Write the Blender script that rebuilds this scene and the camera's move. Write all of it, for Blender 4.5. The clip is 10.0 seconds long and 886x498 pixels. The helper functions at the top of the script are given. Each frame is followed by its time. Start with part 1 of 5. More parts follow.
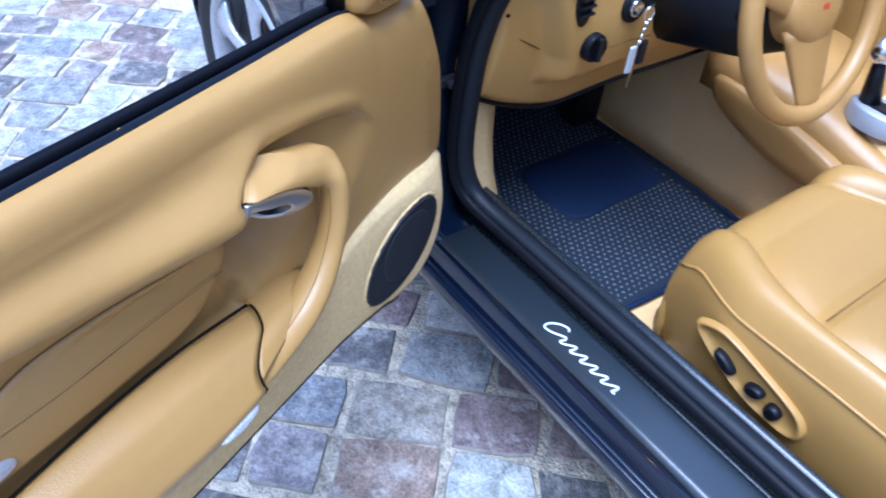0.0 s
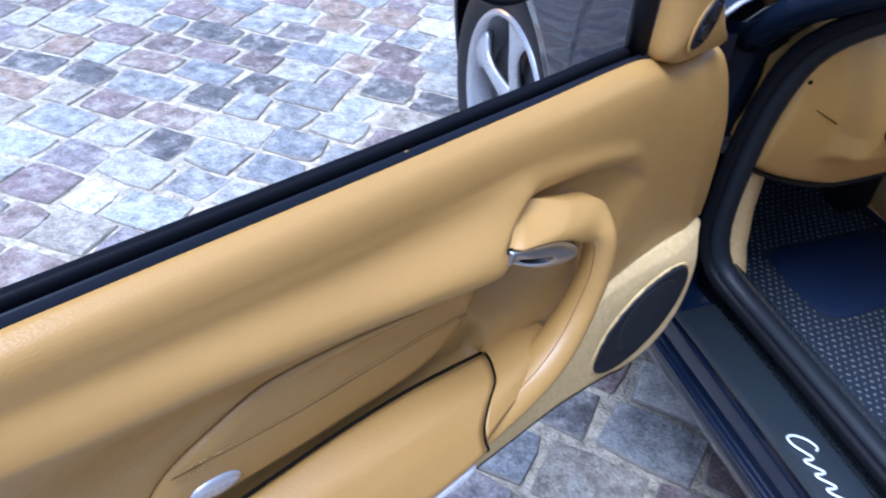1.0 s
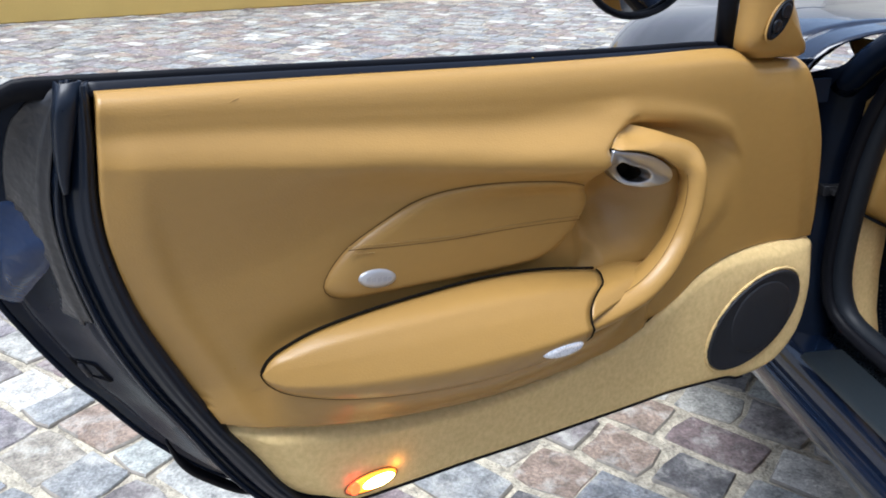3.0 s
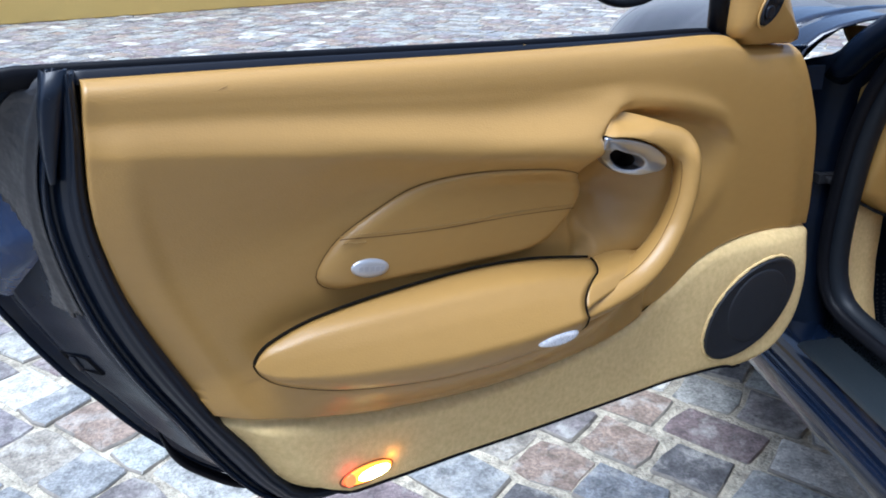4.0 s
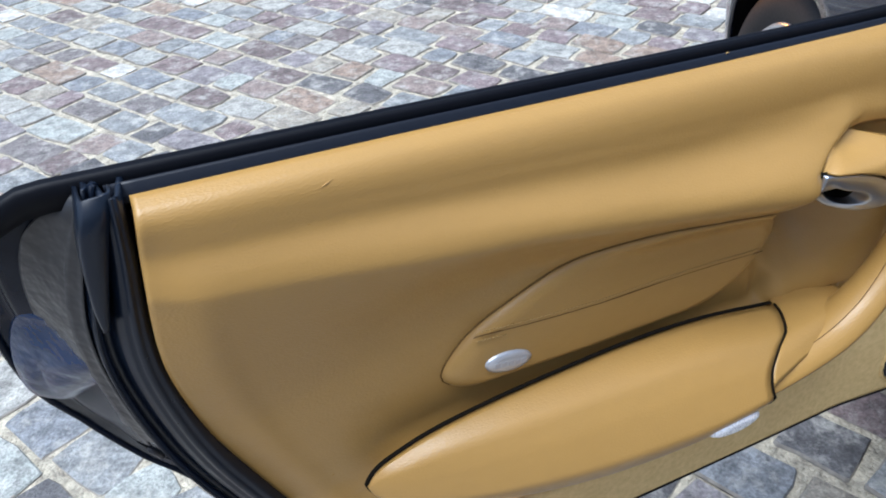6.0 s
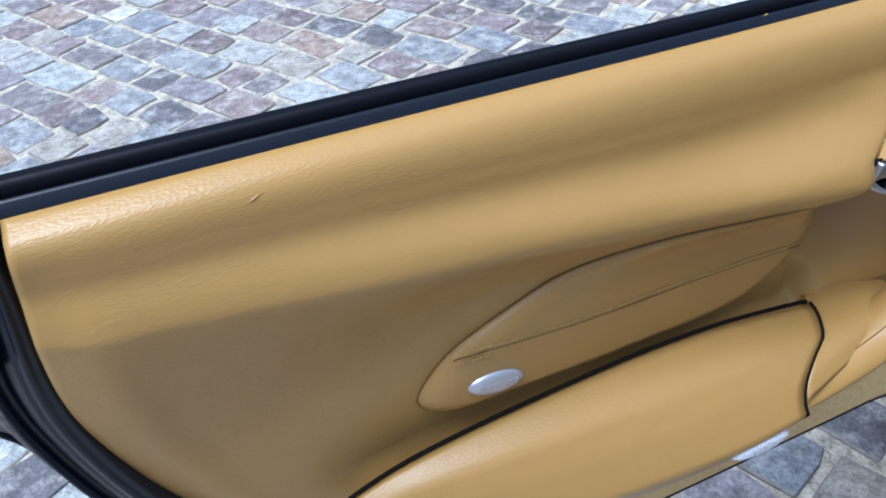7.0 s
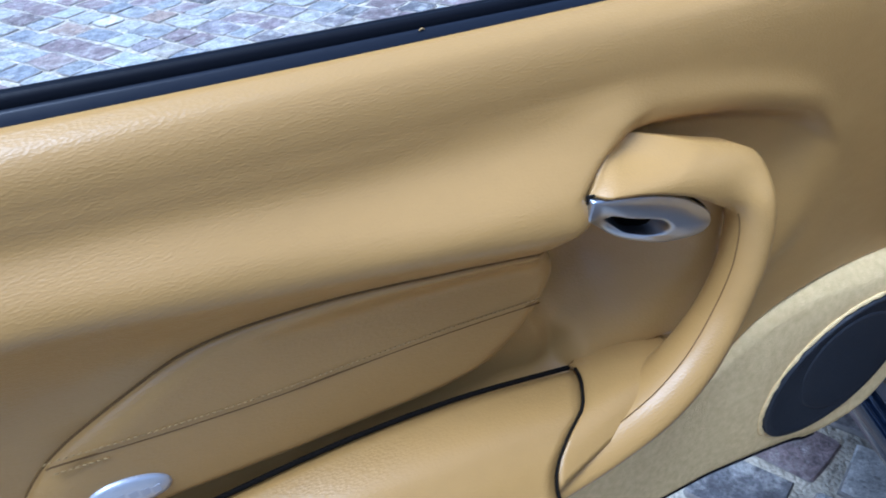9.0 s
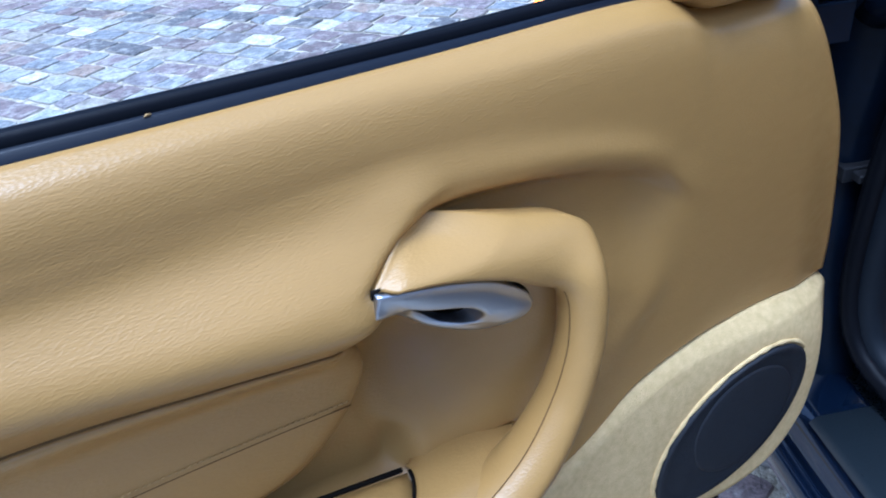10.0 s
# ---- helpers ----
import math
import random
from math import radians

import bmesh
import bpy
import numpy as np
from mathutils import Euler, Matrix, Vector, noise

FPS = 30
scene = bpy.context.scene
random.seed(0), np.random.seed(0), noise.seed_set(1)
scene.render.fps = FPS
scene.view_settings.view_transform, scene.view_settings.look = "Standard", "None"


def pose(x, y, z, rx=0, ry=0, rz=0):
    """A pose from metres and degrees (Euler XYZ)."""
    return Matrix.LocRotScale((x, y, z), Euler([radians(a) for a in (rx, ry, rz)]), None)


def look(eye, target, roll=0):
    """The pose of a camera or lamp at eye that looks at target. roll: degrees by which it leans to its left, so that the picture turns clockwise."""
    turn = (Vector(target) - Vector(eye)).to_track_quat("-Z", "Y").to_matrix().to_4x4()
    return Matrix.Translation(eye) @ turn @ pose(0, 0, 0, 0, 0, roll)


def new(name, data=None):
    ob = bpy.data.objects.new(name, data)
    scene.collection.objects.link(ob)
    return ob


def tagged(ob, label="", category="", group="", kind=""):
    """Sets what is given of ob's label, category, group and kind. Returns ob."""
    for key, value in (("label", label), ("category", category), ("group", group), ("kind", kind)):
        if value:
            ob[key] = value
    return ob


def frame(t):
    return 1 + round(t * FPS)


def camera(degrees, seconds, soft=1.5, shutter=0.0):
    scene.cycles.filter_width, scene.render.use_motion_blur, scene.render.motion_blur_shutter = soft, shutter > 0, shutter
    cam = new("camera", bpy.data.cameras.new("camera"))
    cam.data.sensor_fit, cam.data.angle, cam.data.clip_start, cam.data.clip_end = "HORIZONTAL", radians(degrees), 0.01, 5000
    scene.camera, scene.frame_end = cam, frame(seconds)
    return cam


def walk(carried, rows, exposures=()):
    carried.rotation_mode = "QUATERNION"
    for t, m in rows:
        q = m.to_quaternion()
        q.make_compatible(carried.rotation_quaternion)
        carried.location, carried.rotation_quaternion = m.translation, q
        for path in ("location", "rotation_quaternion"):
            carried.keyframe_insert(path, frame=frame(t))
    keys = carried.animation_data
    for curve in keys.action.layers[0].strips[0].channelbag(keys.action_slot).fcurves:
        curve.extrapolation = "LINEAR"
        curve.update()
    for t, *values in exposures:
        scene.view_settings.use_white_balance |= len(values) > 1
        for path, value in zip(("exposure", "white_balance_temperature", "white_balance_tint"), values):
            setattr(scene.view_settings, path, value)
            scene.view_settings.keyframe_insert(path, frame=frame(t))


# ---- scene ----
cam = camera(60.4, 10.0, 1.8, 0.2)
PATH = [
    (0, (-0.618, -0.494, 1.296), (0.325, 0.628, -0.066), 5.9),
    (0.5, (-0.620, -0.401, 1.251), (0.139, 0.847, -0.114), 6.0),
    (1, (-0.646, -0.400, 1.255), (-0.113, 1.005, -0.064), 3.8),
    (1.5, (-0.617, -0.516, 1.21), (-0.361, 1.065, 0.011), 1.4),
    (2, (-0.606, -0.603, 1.168), (-0.482, 1.092, 0.114), -0.6),
    (2.5, (-0.664, -0.681, 1.112), (-0.526, 1.096, 0.204), -0.5),
    (3, (-0.693, -0.754, 1.073), (-0.499, 1.061, 0.254), -0.9),
    (4.5, (-0.686, -0.754, 1.062), (-0.504, 1.054, 0.228), -2.0),
    (5, (-0.692, -0.629, 1.128), (-0.573, 1.125, 0.175), -2.1),
    (5.5, (-0.731, -0.546, 1.164), (-0.679, 1.139, 0.088), -2.7),
    (7, (-0.695, -0.386, 1.140), (-0.778, 1.122, -0.168), -5.6),
    (7.5, (-0.656, -0.365, 1.124), (-0.72, 1.155, -0.175), -5.5),
    (8, (-0.61, -0.345, 1.116), (-0.656, 1.2, -0.154), -5.5),
    (8.5, (-0.565, -0.335, 1.089), (-0.58, 1.249, -0.131), -5.3),
    (9, (-0.511, -0.326, 1.061), (-0.477, 1.303, -0.1), -5.4),
    (9.5, (-0.459, -0.310, 1.046), (-0.388, 1.360, -0.045), -5.9),
    (10, (-0.403, -0.269, 1.048), (-0.274, 1.398, -0.05), -6.9),
]
walk(cam, [(t, look(eye, target, roll)) for t, eye, target, roll in PATH], [(0, 1.15, 4480, 14), (0.8, 1.02, 4700, 16), (2, 0.86, 5080, 9), (3, 0.92, 5720, 8), (4.4, 0.96, 5080, 8), (5.5, 0.74, 5550, 6), (7, 0.73, 5000, 9), (10, 0.90, 4400, 9)])

# ---- light ----
world = bpy.data.worlds.new("overcast_sky")
scene.world = world
world.use_nodes = True
wn, wl = world.node_tree.nodes, world.node_tree.links
sky = wn.new("ShaderNodeTexSky")
sky.sky_type = "NISHITA"
sky.sun_disc = False
sky.sun_elevation, sky.sun_rotation = radians(74), radians(241)
sky.air_density, sky.dust_density, sky.ozone_density = 1.0, 4.0, 1.0
soft = wn.new("ShaderNodeHueSaturation")
soft.inputs["Saturation"].default_value = 0.8
wl.new(sky.outputs[0], soft.inputs["Color"])
wl.new(soft.outputs[0], wn["Background"].inputs["Color"])
wn["Background"].inputs["Strength"].default_value = 0.125
sun_data = bpy.data.lights.new("sun", "SUN")
sun_data.energy, sun_data.angle, sun_data.color = 2.3, radians(42), (1.0, 0.98, 0.95)
sun = new("sun", sun_data)
sun.matrix_world = look((0, 0, 10), (1.45, 0.80, 4.0))


# ---- materials ----
def material(name, colour, rough=0.5, metal=0.0, dark=None, scale=6.0, fine=60.0, mix=0.5, bump=0.1, depth=0.001,
             coat=0.0, spec=0.5, stretch=None, per_object=0.0, per_island=0.0, rough_var=0.1):
    m = bpy.data.materials.new(name)
    m.use_nodes = True
    n, l = m.node_tree.nodes, m.node_tree.links
    bsdf = n["Principled BSDF"]
    bsdf.inputs["Metallic"].default_value = metal
    bsdf.inputs["Coat Weight"].default_value = coat
    bsdf.inputs["Coat Roughness"].default_value = 0.04
    bsdf.inputs["Specular IOR Level"].default_value = spec
    coord = n.new("ShaderNodeTexCoord")
    mapping = n.new("ShaderNodeMapping")
    if stretch:
        mapping.inputs["Scale"].default_value = stretch
    l.new(coord.outputs["Object"], mapping.inputs["Vector"])
    big, small = n.new("ShaderNodeTexNoise"), n.new("ShaderNodeTexNoise")
    big.inputs["Scale"].default_value, small.inputs["Scale"].default_value = scale, fine
    big.inputs["Detail"].default_value, small.inputs["Detail"].default_value = 5, 3
    for t in (big, small):
        l.new(mapping.outputs[0], t.inputs["Vector"])
    add = n.new("ShaderNodeMath")
    add.operation = "MULTIPLY_ADD"
    l.new(big.outputs["Fac"], add.inputs[0])
    add.inputs[1].default_value = 0.65
    half = n.new("ShaderNodeMath")
    half.operation = "MULTIPLY"
    half.inputs[1].default_value = 0.35
    l.new(small.outputs["Fac"], half.inputs[0])
    l.new(half.outputs[0], add.inputs[2])
    ramp = n.new("ShaderNodeMapRange")
    ramp.inputs["From Min"].default_value, ramp.inputs["From Max"].default_value = 0.3, 0.7
    ramp.inputs["To Max"].default_value = mix
    l.new(add.outputs[0], ramp.inputs["Value"])
    blend = n.new("ShaderNodeMix")
    blend.data_type = "RGBA"
    blend.inputs[6].default_value = (*colour, 1)
    blend.inputs[7].default_value = (*(dark or [c * 0.7 for c in colour]), 1)
    l.new(ramp.outputs[0], blend.inputs["Factor"])
    l.new(blend.outputs[2], bsdf.inputs["Base Color"])
    rr = n.new("ShaderNodeMapRange")
    rr.inputs["To Min"].default_value, rr.inputs["To Max"].default_value = rough - rough_var, rough + rough_var
    l.new(small.outputs["Fac"], rr.inputs["Value"])
    l.new(rr.outputs[0], bsdf.inputs["Roughness"])
    if bump:
        b = n.new("ShaderNodeBump")
        b.inputs["Strength"].default_value, b.inputs["Distance"].default_value = bump, depth
        l.new(small.outputs["Fac"], b.inputs["Height"])
        l.new(b.outputs[0], bsdf.inputs["Normal"])
    return m


def leather_material(name, colour, dark, rough=0.33, fine=680.0, bump=0.21, stretch=None):
    """Grained leather: cells of grain, soft creases and faint wear."""
    m = material(name, colour, rough, dark=dark, scale=4.0, fine=90.0, mix=0.35, bump=0.0, stretch=stretch)
    n, l = m.node_tree.nodes, m.node_tree.links
    bsdf = n["Principled BSDF"]
    bsdf.inputs["Specular IOR Level"].default_value = 0.5
    coord = n.new("ShaderNodeTexCoord")
    grain = n.new("ShaderNodeTexVoronoi")
    grain.inputs["Scale"].default_value = fine
    mp = n.new("ShaderNodeMapping")
    mp.inputs["Scale"].default_value = stretch or (1, 1, 1)
    l.new(coord.outputs["Object"], mp.inputs["Vector"])
    l.new(mp.outputs[0], grain.inputs["Vector"])
    crease = n.new("ShaderNodeTexNoise")
    crease.inputs["Scale"].default_value, crease.inputs["Detail"].default_value = 400.0, 3
    l.new(mp.outputs[0], crease.inputs["Vector"])
    mixer = n.new("ShaderNodeMath")
    mixer.operation = "MULTIPLY_ADD"
    mixer.inputs[1].default_value = 0.26
    l.new(crease.outputs["Fac"], mixer.inputs[0])
    l.new(grain.outputs["Distance"], mixer.inputs[2])
    b = n.new("ShaderNodeBump")
    b.inputs["Strength"].default_value, b.inputs["Distance"].default_value = bump, 0.0008
    l.new(mixer.outputs[0], b.inputs["Height"])
    l.new(b.outputs[0], bsdf.inputs["Normal"])
    return m


TAN = (0.412, 0.240, 0.066)
TAN_DARK = (0.322, 0.183, 0.045)
M = {}
M["leather"] = leather_material("tan_leather", TAN, TAN_DARK, stretch=(0.6, 1, 1.5))
M["seat_leather"] = leather_material("seat_leather", (0.42, 0.240, 0.058), (0.34, 0.186, 0.042), rough=0.33)
# darker than the dash leather: cabin shade put into the wheel and console colour
M["shaded_leather"] = leather_material("shaded_leather", (0.40, 0.222, 0.058), (0.32, 0.172, 0.042), rough=0.36)
M["dash_leather"] = leather_material("dash_leather", (0.53, 0.310, 0.078), (0.44, 0.245, 0.056), rough=0.42)
M["thread"] = material("tan_thread", (0.44, 0.28, 0.09), 0.6, fine=300)
M["carpet"] = material("cream_carpet", (0.92, 0.69, 0.33), 0.95, dark=(0.72, 0.52, 0.22), scale=150, fine=950, mix=0.9, bump=0.8, depth=0.0018, spec=0.08)
M["floor_carpet"] = material("tan_floor_carpet", (0.90, 0.62, 0.27), 0.95, dark=(0.76, 0.50, 0.20), scale=8, fine=350, mix=0.8, bump=0.8, depth=0.004, spec=0.1)
M["paint"] = material("navy_paint", (0.004, 0.008, 0.020), 0.22, dark=(0.003, 0.006, 0.015), fine=400, bump=0.0, coat=1.0, spec=0.2, rough_var=0.05)
M["jamb"] = material("navy_jamb_paint", (0.006, 0.011, 0.024), 0.24, dark=(0.006, 0.008, 0.013), scale=14, fine=120, mix=0.9, bump=0.0, spec=0.08, rough_var=0.05)
M["pressing"] = material("glossy_blue_paint", (0.005, 0.024, 0.080), 0.24, scale=20, fine=26, bump=0.5, depth=0.008, coat=0.3, spec=0.25, rough_var=0.03)
M["film"] = material("grey_black_plastic_cover", (0.030, 0.030, 0.032), 0.34, dark=(0.016, 0.016, 0.018), scale=18, fine=34, mix=0.8, bump=0.55, depth=0.010, spec=0.6)
M["edge_trim"] = material("satin_navy_black_trim", (0.005, 0.009, 0.018), 0.32, fine=200, bump=0.05, spec=0.4)
# leather seams and joints, with the shade of the crease in their colour
M["seam"] = material("shadowed_seam", (0.16, 0.088, 0.027), 0.7, bump=0.0, spec=0.2)
M["rubber"] = material("black_rubber", (0.004, 0.0045, 0.007), 0.5, fine=200, bump=0.1, spec=0.14)
M["plastic"] = material("black_plastic", (0.006, 0.007, 0.010), 0.45, fine=260, bump=0.1, spec=0.25)
M["felt"] = material("black_felt", (0.003, 0.003, 0.004), 0.9, fine=400, bump=0.5, spec=0.15)
M["trim"] = material("belt_trim", (0.008, 0.010, 0.016), 0.36, fine=250, bump=0.05, spec=0.28)
# near-black colour that stands in for the shade inside gaps and holes
M["gap"] = material("gap_shade", (0.008, 0.006, 0.004), 0.9, bump=0.0, spec=0.1)
M["silver"] = material("satin_silver", (0.47, 0.49, 0.53), 0.36, metal=1.0, fine=500, mix=0.15, bump=0.03)
M["catch"] = material("bright_satin_catch", (0.86, 0.87, 0.90), 0.28, metal=0.25, fine=400, mix=0.1, bump=0.0)
M["badge"] = material("pale_satin_badge", (0.58, 0.58, 0.59), 0.36, metal=0.5, fine=500, mix=0.15, bump=0.02)
M["lettering"] = material("grey_relief", (0.52, 0.52, 0.54), 0.5, metal=0.4, bump=0.0)
M["chrome"] = material("bright_metal", (0.75, 0.76, 0.78), 0.2, metal=1.0, fine=400, mix=0.15, bump=0.02)
M["grille"] = material("speaker_mesh", (0.012, 0.014, 0.019), 0.6, fine=700, bump=0.6, depth=0.001)
M["sill_plate"] = material("sill_plate", (0.022, 0.030, 0.038), 0.32, fine=500, bump=0.15, spec=1.0)
M["inner_trim"] = material("satin_black_trim", (0.022, 0.029, 0.036), 0.28, fine=300, bump=0.05, spec=0.9)
M["seal_rubber"] = material("satin_seal_rubber", (0.009, 0.012, 0.017), 0.48, fine=200, bump=0.08, spec=0.25)
M["script"] = material("script_white", (0.62, 0.66, 0.68), 0.4, metal=0.2, bump=0.0)
M["plate"] = material("pale_selector_plate", (0.42, 0.43, 0.45), 0.4, metal=0.3, bump=0.0)
M["mat_weave"] = material("navy_mat", (0.018, 0.026, 0.042), 0.85, fine=350, bump=0.7, depth=0.002, spec=0.2)
M["mat_loop"] = material("beige_mat_loops", (0.15, 0.15, 0.145), 0.9, fine=400, bump=0.3, spec=0.2)
M["heel_pad"] = material("navy_heel_pad", (0.008, 0.018, 0.052), 0.7, fine=200, bump=0.3, spec=0.25)
M["tyre"] = material("tyre_rubber", (0.018, 0.018, 0.02), 0.75, fine=150, bump=0.3)
M["rim"] = material("silver_rim_paint", (0.55, 0.57, 0.60), 0.3, metal=0.6, fine=300, mix=0.2, bump=0.02, coat=0.5)
M["dark_metal"] = material("brake_iron", (0.05, 0.05, 0.055), 0.5, metal=0.6, fine=100)
M["red"] = material("red_enamel", (0.5, 0.03, 0.02), 0.4, bump=0.0)
M["mirror"] = material("mirror_glass", (0.86, 0.88, 0.9), 0.03, metal=1.0, bump=0.0, mix=0.05, rough_var=0.01)
M["pale_wall"] = material("pale_render", (0.72, 0.72, 0.72), 0.9, scale=0.8, fine=40, mix=0.3, bump=0.4, depth=0.004)
M["grey_block"] = material("sky_block_grey", (0.44, 0.43, 0.41), 0.9, scale=0.8, fine=40, bump=0.4, depth=0.004)
M["facade"] = material("ochre_render", (0.62, 0.43, 0.13), 0.9, dark=(0.52, 0.34, 0.09), scale=1.5, fine=60, bump=0.4, depth=0.004)


def glowing(name, colour, strength):
    m = bpy.data.materials.new(name)
    m.use_nodes = True
    b = m.node_tree.nodes["Principled BSDF"]
    b.inputs["Base Color"].default_value = (*colour, 1)
    b.inputs["Roughness"].default_value = 0.25
    b.inputs["Emission Color"].default_value = (*colour, 1)
    b.inputs["Emission Strength"].default_value = strength
    return m


M["amber"] = glowing("lit_amber_lens", (1.0, 0.26, 0.015), 1.25)
M["courtesy"] = glowing("lit_warm_lens", (1.0, 0.27, 0.02), 1.4)
M["bulb"] = glowing("lit_bulb", (1.0, 0.74, 0.26), 9.0)
M["red_lens"] = glowing("lit_red_lens", (1.0, 0.10, 0.02), 1.6)
M["amber_trim"] = material("amber_lamp_rim", (0.20, 0.10, 0.03), 0.4, bump=0.0)


def stone_material():
    """Worn granite and porphyry setts: each stone its own grey, violet, blue or brown."""
    m = bpy.data.materials.new("sett_stone")
    m.use_nodes = True
    n, l = m.node_tree.nodes, m.node_tree.links
    bsdf = n["Principled BSDF"]
    info, geo, coord = n.new("ShaderNodeObjectInfo"), n.new("ShaderNodeNewGeometry"), n.new("ShaderNodeTexCoord")
    tot = n.new("ShaderNodeMath")
    tot.operation = "ADD"
    l.new(info.outputs["Random"], tot.inputs[0])
    l.new(geo.outputs["Random Per Island"], tot.inputs[1])
    frac = n.new("ShaderNodeMath")
    frac.operation = "FRACT"
    l.new(tot.outputs[0], frac.inputs[0])
    ramp = n.new("ShaderNodeValToRGB")
    ramp.color_ramp.interpolation = "CONSTANT"
    tones = [(0.200, 0.153, 0.147), (0.234, 0.240, 0.235), (0.326, 0.326, 0.299), (0.153, 0.119, 0.113), (0.206, 0.216, 0.227), (0.558, 0.539, 0.484),
             (0.256, 0.203, 0.179), (0.349, 0.363, 0.333), (0.116, 0.112, 0.113), (0.279, 0.209, 0.160), (0.228, 0.206, 0.209), (0.358, 0.349, 0.312),
             (0.186, 0.167, 0.160), (0.316, 0.284, 0.229), (0.219, 0.172, 0.171), (0.270, 0.277, 0.272)]
    els = ramp.color_ramp.elements
    els[0].color = (*tones[0], 1)
    els[1].position, els[1].color = 1 / len(tones), (*tones[1], 1)
    for i, c in enumerate(tones[2:], 2):
        els.new(i / len(tones)).color = (*c, 1)
    l.new(frac.outputs[0], ramp.inputs[0])
    pos = geo.outputs["Position"]
    blotch, grain = n.new("ShaderNodeTexNoise"), n.new("ShaderNodeTexNoise")
    blotch.inputs["Scale"].default_value, blotch.inputs["Detail"].default_value = 22, 9
    blotch.inputs["Roughness"].default_value = 0.68
    grain.inputs["Scale"].default_value, grain.inputs["Detail"].default_value = 150, 7
    l.new(pos, blotch.inputs["Vector"])
    l.new(pos, grain.inputs["Vector"])
    r1 = n.new("ShaderNodeMapRange")
    r1.inputs["From Min"].default_value, r1.inputs["From Max"].default_value = 0.35, 0.7
    r1.inputs["To Min"].default_value, r1.inputs["To Max"].default_value = 0.50, 1.45
    l.new(blotch.outputs["Fac"], r1.inputs["Value"])
    r2 = n.new("ShaderNodeMapRange")
    r2.inputs["From Min"].default_value, r2.inputs["From Max"].default_value = 0.3, 0.7
    r2.inputs["To Min"].default_value, r2.inputs["To Max"].default_value = 0.64, 1.34
    l.new(grain.outputs["Fac"], r2.inputs["Value"])
    mul = n.new("ShaderNodeMath")
    mul.operation = "MULTIPLY"
    l.new(r1.outputs[0], mul.inputs[0])
    l.new(r2.outputs[0], mul.inputs[1])
    vm = n.new("ShaderNodeVectorMath")
    vm.operation = "SCALE"
    l.new(ramp.outputs[0], vm.inputs[0])
    l.new(mul.outputs[0], vm.inputs["Scale"])
    shade = vm.outputs[0]
    for scale, lo, hi, tint, amount in ((15, 0.50, 0.66, (0.58, 0.56, 0.50), 0.6), (38, 0.60, 0.70, (0.055, 0.052, 0.058), 0.75)):
        patch = n.new("ShaderNodeTexNoise")
        patch.inputs["Scale"].default_value, patch.inputs["Detail"].default_value, patch.inputs["Roughness"].default_value = scale, 9, 0.7
        l.new(pos, patch.inputs["Vector"])
        level = n.new("ShaderNodeMapRange")
        level.inputs["From Min"].default_value, level.inputs["From Max"].default_value, level.inputs["To Max"].default_value = lo, hi, amount
        l.new(patch.outputs["Fac"], level.inputs["Value"])
        over = n.new("ShaderNodeMix")
        over.data_type = "RGBA"
        over.inputs[7].default_value = (*tint, 1)
        l.new(level.outputs[0], over.inputs["Factor"])
        l.new(shade, over.inputs[6])
        shade = over.outputs[2]
    l.new(shade, bsdf.inputs["Base Color"])
    bsdf.inputs["Roughness"].default_value = 0.62
    b = n.new("ShaderNodeBump")
    b.inputs["Strength"].default_value, b.inputs["Distance"].default_value = 0.6, 0.006
    l.new(mul.outputs[0], b.inputs["Height"])
    l.new(b.outputs[0], bsdf.inputs["Normal"])
    return m


M["sett"] = stone_material()
M["joint"] = material("pale_joint_mortar", (0.74, 0.67, 0.51), 0.9, dark=(0.17, 0.15, 0.12), scale=30, fine=140, mix=1.0, bump=1.0, depth=0.012)
# stone sides, coloured darker to draw the shade of the cracks
M["sett_side"] = material("crack_shade_stone_side", (0.15, 0.135, 0.12), 0.9, dark=(0.36, 0.33, 0.28), scale=18, fine=90, mix=1.0, bump=0.5, depth=0.004)


# ---- mesh helpers ----
def spline(pts, n, closed=False):
    """n points of a smooth curve through the given ones, evenly spaced along it."""
    p = np.array(pts, float)
    k = len(p)
    q = np.vstack([p[-1], p, p[0], p[1]]) if closed else np.vstack([2 * p[0] - p[1], p, 2 * p[-1] - p[-2]])
    out = []
    for i in range(k if closed else k - 1):
        a, b, c, d = q[i], q[i + 1], q[i + 2], q[i + 3]
        for t in np.linspace(0, 1, 16, endpoint=False):
            out.append(0.5 * (2 * b + (c - a) * t + (2 * a - 5 * b + 4 * c - d) * t * t + (3 * b - a - 3 * c + d) * t ** 3))
    out.append(p[0] if closed else p[-1])
    out = np.array(out)
    s = np.concatenate([[0], np.cumsum(np.linalg.norm(np.diff(out, axis=0), axis=1))])
    at = np.linspace(0, s[-1], n + 1)[:-1] if closed else np.linspace(0, s[-1], n)
    return np.stack([np.interp(at, s, out[:, i]) for i in range(out.shape[1])], axis=1)


def curve_of(rows):
    """A function through (x, y) rows, smoothed."""
    p = np.array(sorted(rows), float)
    fine = spline(p, 600)
    return lambda x: float(np.interp(x, fine[:, 0], fine[:, 1]))


def ease(a, b, x):
    t = min(1.0, max(0.0, (x - a) / (b - a)))
    return t * t * (3 - 2 * t)


def mesh_of(name, verts, faces, mat, smooth=True):
    me = bpy.data.meshes.new(name)
    me.from_pydata([tuple(v) for v in verts], [], faces)
    me.validate()
    me.materials.append(mat)
    if smooth:
        me.polygons.foreach_set("use_smooth", [True] * len(me.polygons))
    me.update()
    return me


